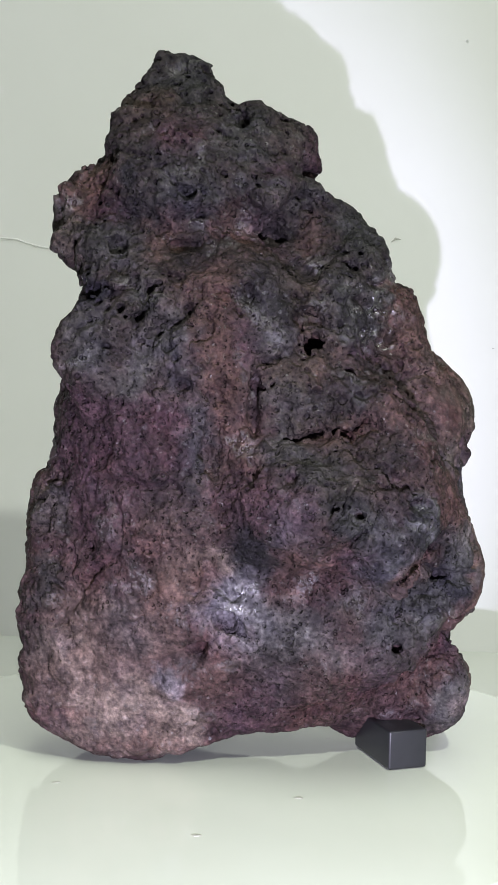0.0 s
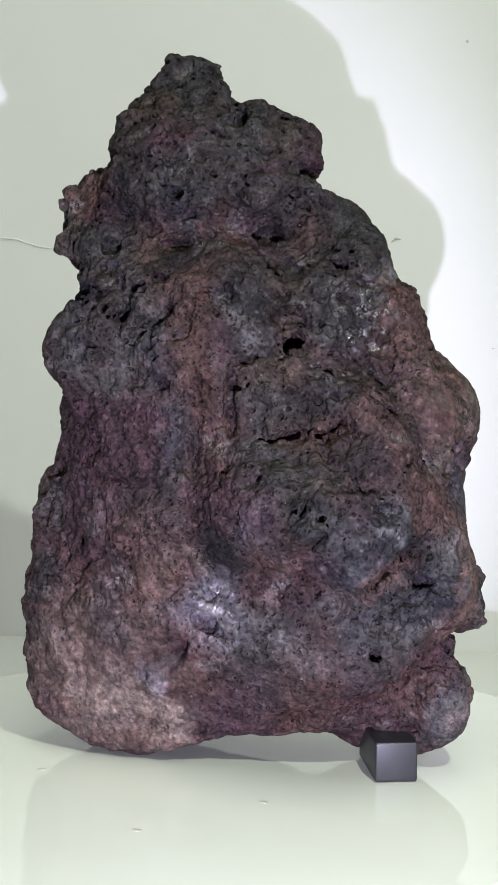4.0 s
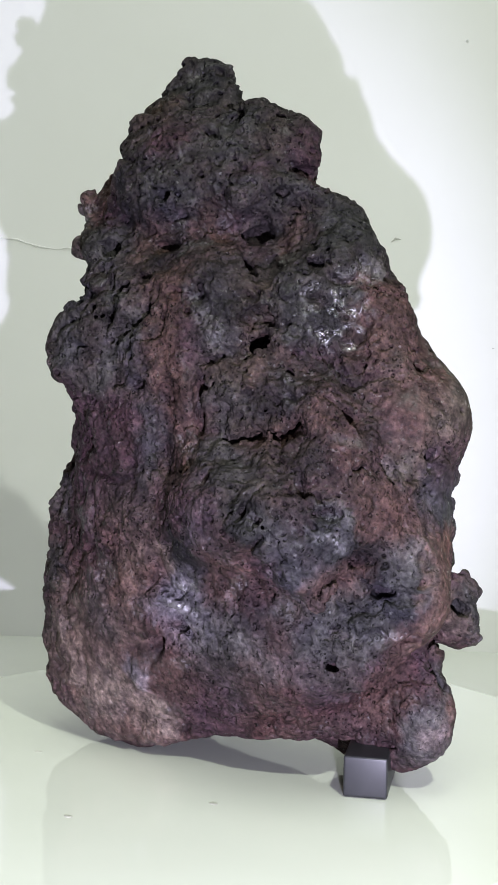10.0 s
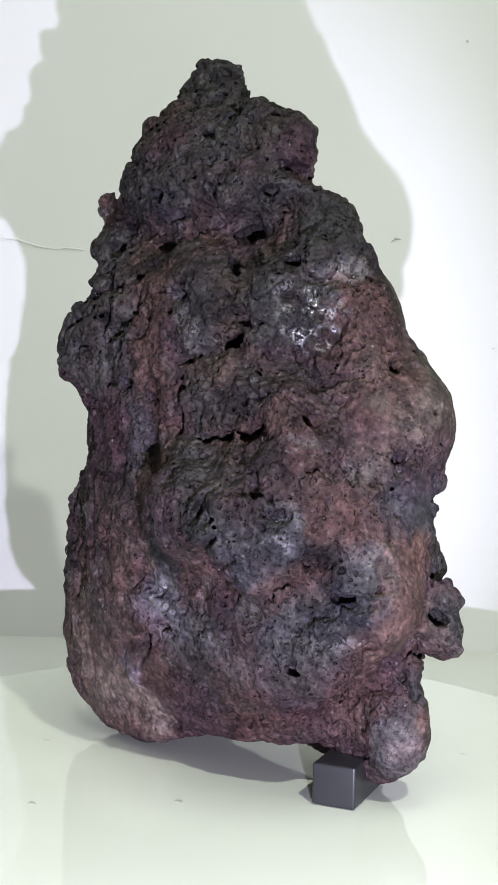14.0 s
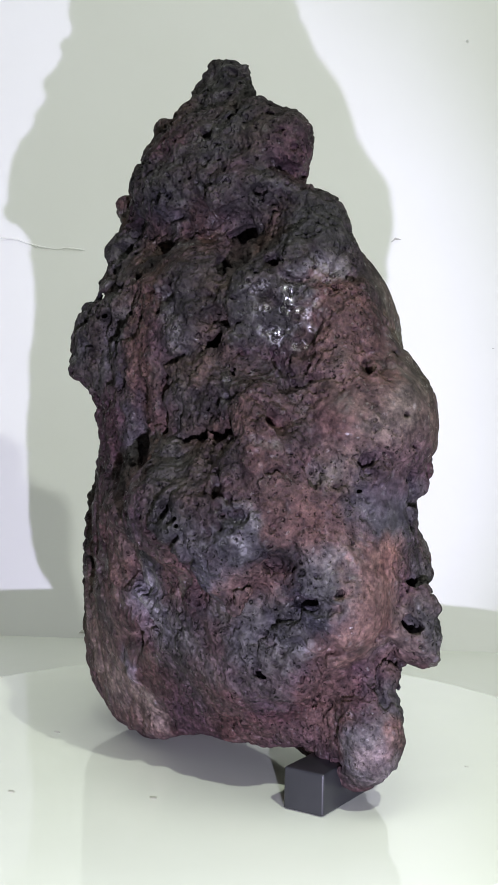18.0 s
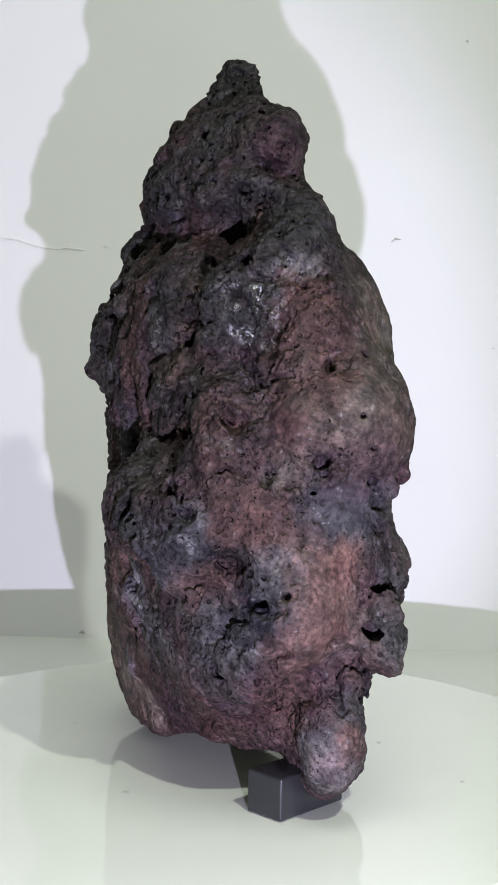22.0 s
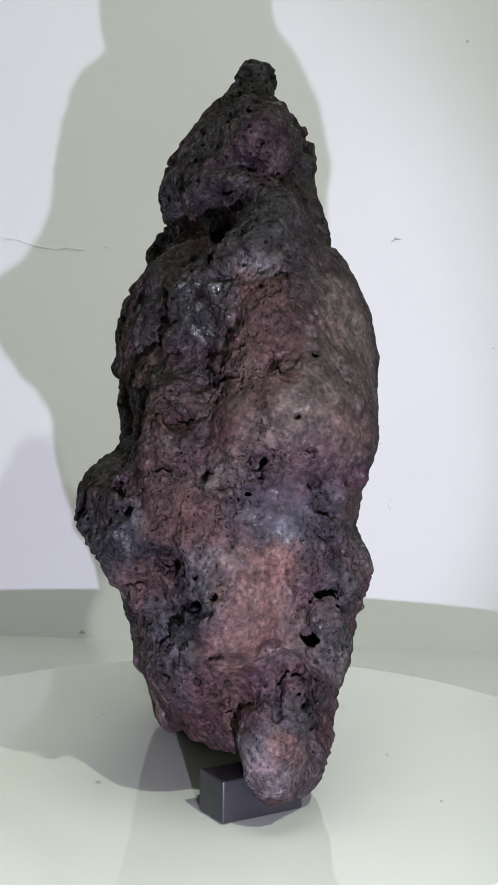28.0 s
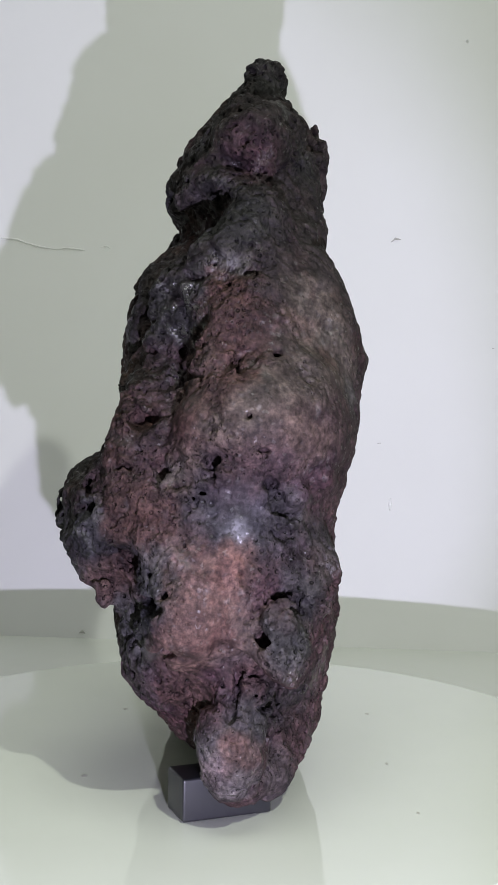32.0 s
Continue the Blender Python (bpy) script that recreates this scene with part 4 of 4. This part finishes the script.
def ridge(bm, line, wide, proud):
    """A low lip along a line on the wall's face: paint that has lifted."""
    rows = []
    for i, (x, z) in enumerate(line):
        k = 0.25 if i in (0, len(line) - 1) else 1.0
        rows.append([bm.verts.new((x, -h * proud * k - 0.0001 * (h > 0), z + w * wide * k)) for w, h in ((1, 0), (0.2, 1), (-0.6, 0.8), (-1, 0))])
    for a, b in zip(rows, rows[1:]):
        for i in range(3):
            bm.faces.new((a[i], a[i + 1], b[i + 1], b[i]))
    bmesh.ops.recalc_face_normals(bm, faces=bm.faces)


def setting():
    # the wall behind, its near side a little closer on the right, leaning back slightly
    bm = bmesh.new()
    box(bm, (-1.2, 0, -0.07), (1.2, 0.1, 2.3))
    wall = mesh_object("wall_north", bm, WALL_PAINT)
    wall.matrix_world = pose(0, 0.41, 0, -3, 0, -5.5)
    tagged(wall, "glossy off-white painted wall with a fine crack", "wall", kind="structure")
    for name, line, wide, proud in (
            ("crack", ((-0.175, 0.2190), (-0.158, 0.2183), (-0.1464, 0.2176), (-0.1405, 0.2154), (-0.1307, 0.2128), (-0.119, 0.2111)), 0.0007, 0.0009),
            ("crack", ((-0.119, 0.2109), (-0.1131, 0.2121), (-0.1034, 0.2114), (-0.0995, 0.2107)), 0.0007, 0.0009),
            ("crack", ((-0.0886, 0.2129), (-0.0848, 0.2138), (-0.0813, 0.2123)), 0.0006, 0.0007),
            ("chip", ((0.1075, 0.2186), (0.1105, 0.2209), (0.1140, 0.2204)), 0.0008, 0.0009),
            ("blister", ((0.1535, 0.3517), (0.1548, 0.3519), (0.1558, 0.3516)), 0.0015, 0.0016),
            ("chip", ((0.176, 0.149), (0.1775, 0.1488)), 0.0009, 0.0008),
            ("chip", ((-0.0990, -0.0505), (-0.0965, -0.0493), (-0.0945, -0.0510)), 0.0012, 0.0012),
            ("chip", ((0.1015, 0.084), (0.1040, 0.0842)), 0.0009, 0.0008)):
        bm = bmesh.new()
        ridge(bm, line, wide, proud)
        part(name, bm, CHIP_PAINT if name == "chip" else WALL_PAINT, wall)
    # a glossy bead of paint, added to catch the low lamp's glint
    bm = bmesh.new()
    bmesh.ops.create_icosphere(bm, subdivisions=3, radius=1)
    for w in bm.verts:
        k = 1 + 0.35 * noise.noise(w.co * 1.7)
        w.co = Vector((0.1111 + 0.0010 * w.co.x * k, 0.0005 * w.co.y, 0.0434 + 0.0040 * w.co.z * k))
    for f in bm.faces:
        f.smooth = True
    part("glint_bead", bm, GLOSS_PAINT, wall)
    bm = bmesh.new()
    box(bm, (-1.2, -0.9, -0.09), (1.2, 0.6, -0.0542))
    top = mesh_object("table_top", bm, TABLE_PAINT)
    tagged(top, "pale painted table top under the turntable", "table", kind="structure")
    # the rest of the room
    for name, low, high in (("wall_south", (-1.6, -1.9, -0.8), (1.6, -1.8, 2.3)), ("wall_west", (-1.7, -1.9, -0.8), (-1.6, 0.8, 2.3)),
                            ("wall_east", (1.6, -1.9, -0.8), (1.7, 0.8, 2.3)), ("ceiling", (-1.7, -1.9, 2.3), (1.7, 0.8, 2.4)),
                            ("floor", (-1.7, -1.9, -0.9), (1.7, 0.8, -0.8))):
        bm = bmesh.new()
        box(bm, low, high)
        tagged(mesh_object(name, bm, ROOM_PAINT), "plain painted " + name.split("_")[0], name.split("_")[0], kind="structure")


setting()


def turntable():
    base = tagged(new("turntable"), "round glossy pale green turntable plate under the rock", "turntable")
    bm = bmesh.new()
    rings, n = [], 180
    for r, z in ((0.1447, 0.0), (0.1462, -0.0006), (0.1466, -0.0016), (0.1466, -0.0074), (0.1456, -0.008)):
        ring = []
        for i in range(n):
            a = 2 * math.pi * i / n
            k = r + 0.0005 * noise.noise((math.cos(a) * 9, math.sin(a) * 9, z * 60)) + 0.0003 * noise.noise((math.cos(a) * 40, math.sin(a) * 40, 2))
            ring.append(bm.verts.new((k * math.cos(a), k * math.sin(a), z)))
        rings.append(ring)
    bm.faces.new(rings[0])
    bm.faces.new(rings[-1][::-1])
    for a, b in zip(rings, rings[1:]):
        for i in range(n):
            bm.faces.new((a[i], b[i], b[(i + 1) % n], a[(i + 1) % n]))
    plate = part("plate", bm, PLATE_PAINT, base)
    bm = bmesh.new()
    bmesh.ops.create_cone(bm, cap_ends=True, segments=64, radius1=0.075, radius2=0.07, depth=0.0465, matrix=Matrix.Translation((0, 0, -0.03115)))
    part("drum", bm, EDGE_PAINT, base, "squat drum that carries the plate")
    # dust specks and small stains on the plate
    for i in range(9):
        a, r = 2.399 * i + 0.4, 0.045 + 0.0058 * i
        bm = bmesh.new()
        size = 0.0005 + 0.0006 * ((i * 7) % 5) / 4
        bmesh.ops.create_icosphere(bm, subdivisions=2, radius=size)
        for w in bm.verts:
            k = 1 + 0.5 * noise.noise(w.co * 900 + Vector((i, 0, 0)))
            w.co = Vector((w.co.x * k * 1.6, w.co.y * k, w.co.z * 0.12))
        ob = part("speck", bm, DUST, base)
        ob.location = (r * math.cos(a), r * math.sin(a), 0.00005)
    return base


def prop_block():
    """The dark bar under the rock's foot."""
    bm = bmesh.new()
    box(bm, (-0.0076, 0, 0), (0.0076, 0.031, 0.0142))
    bmesh.ops.bevel(bm, geom=bm.edges[:], offset=0.0009, segments=3, affect="EDGES", profile=0.6)
    for f in bm.faces:
        f.smooth = True
    ob = mesh_object("prop_block", bm, BLOCK)
    ob.data.transform(pose(0.0679, -0.0188, 0.0003, 0, 0, 17.9))
    return tagged(ob, "dark grey plastic bar propping up the rock's foot", "block")


TURNTABLE = turntable()
PROP = prop_block()


def motions():
    turn = ((0, 0), (1, -3.11), (2, -6.40), (3, -9.85), (4, -13.05), (5, -15.85), (6, -18.70), (7, -21.6), (8, -24.15), (9, -26.9), (10, -30.35),
            (11, -34.25), (12, -37.4), (13, -39.95), (14, -42.35), (15, -44.6), (16, -46.7), (17, -49.0), (18, -51.8), (19, -54.87), (20, -57.85),
            (21, -60.6), (22, -63.0), (23, -65.2), (24, -67.4), (25, -70.0), (26, -72.6), (27, -75.0), (28, -77.2), (29, -79.5), (30, -81.75),
            (31, -84.0), (32, -86.7))
    rows = [(t, pose(0, 0, 0, 0, 0, a)) for t, a in turn]
    walk(ROCK, rows)
    walk(TURNTABLE, rows)
    walk(PROP, rows)


motions()
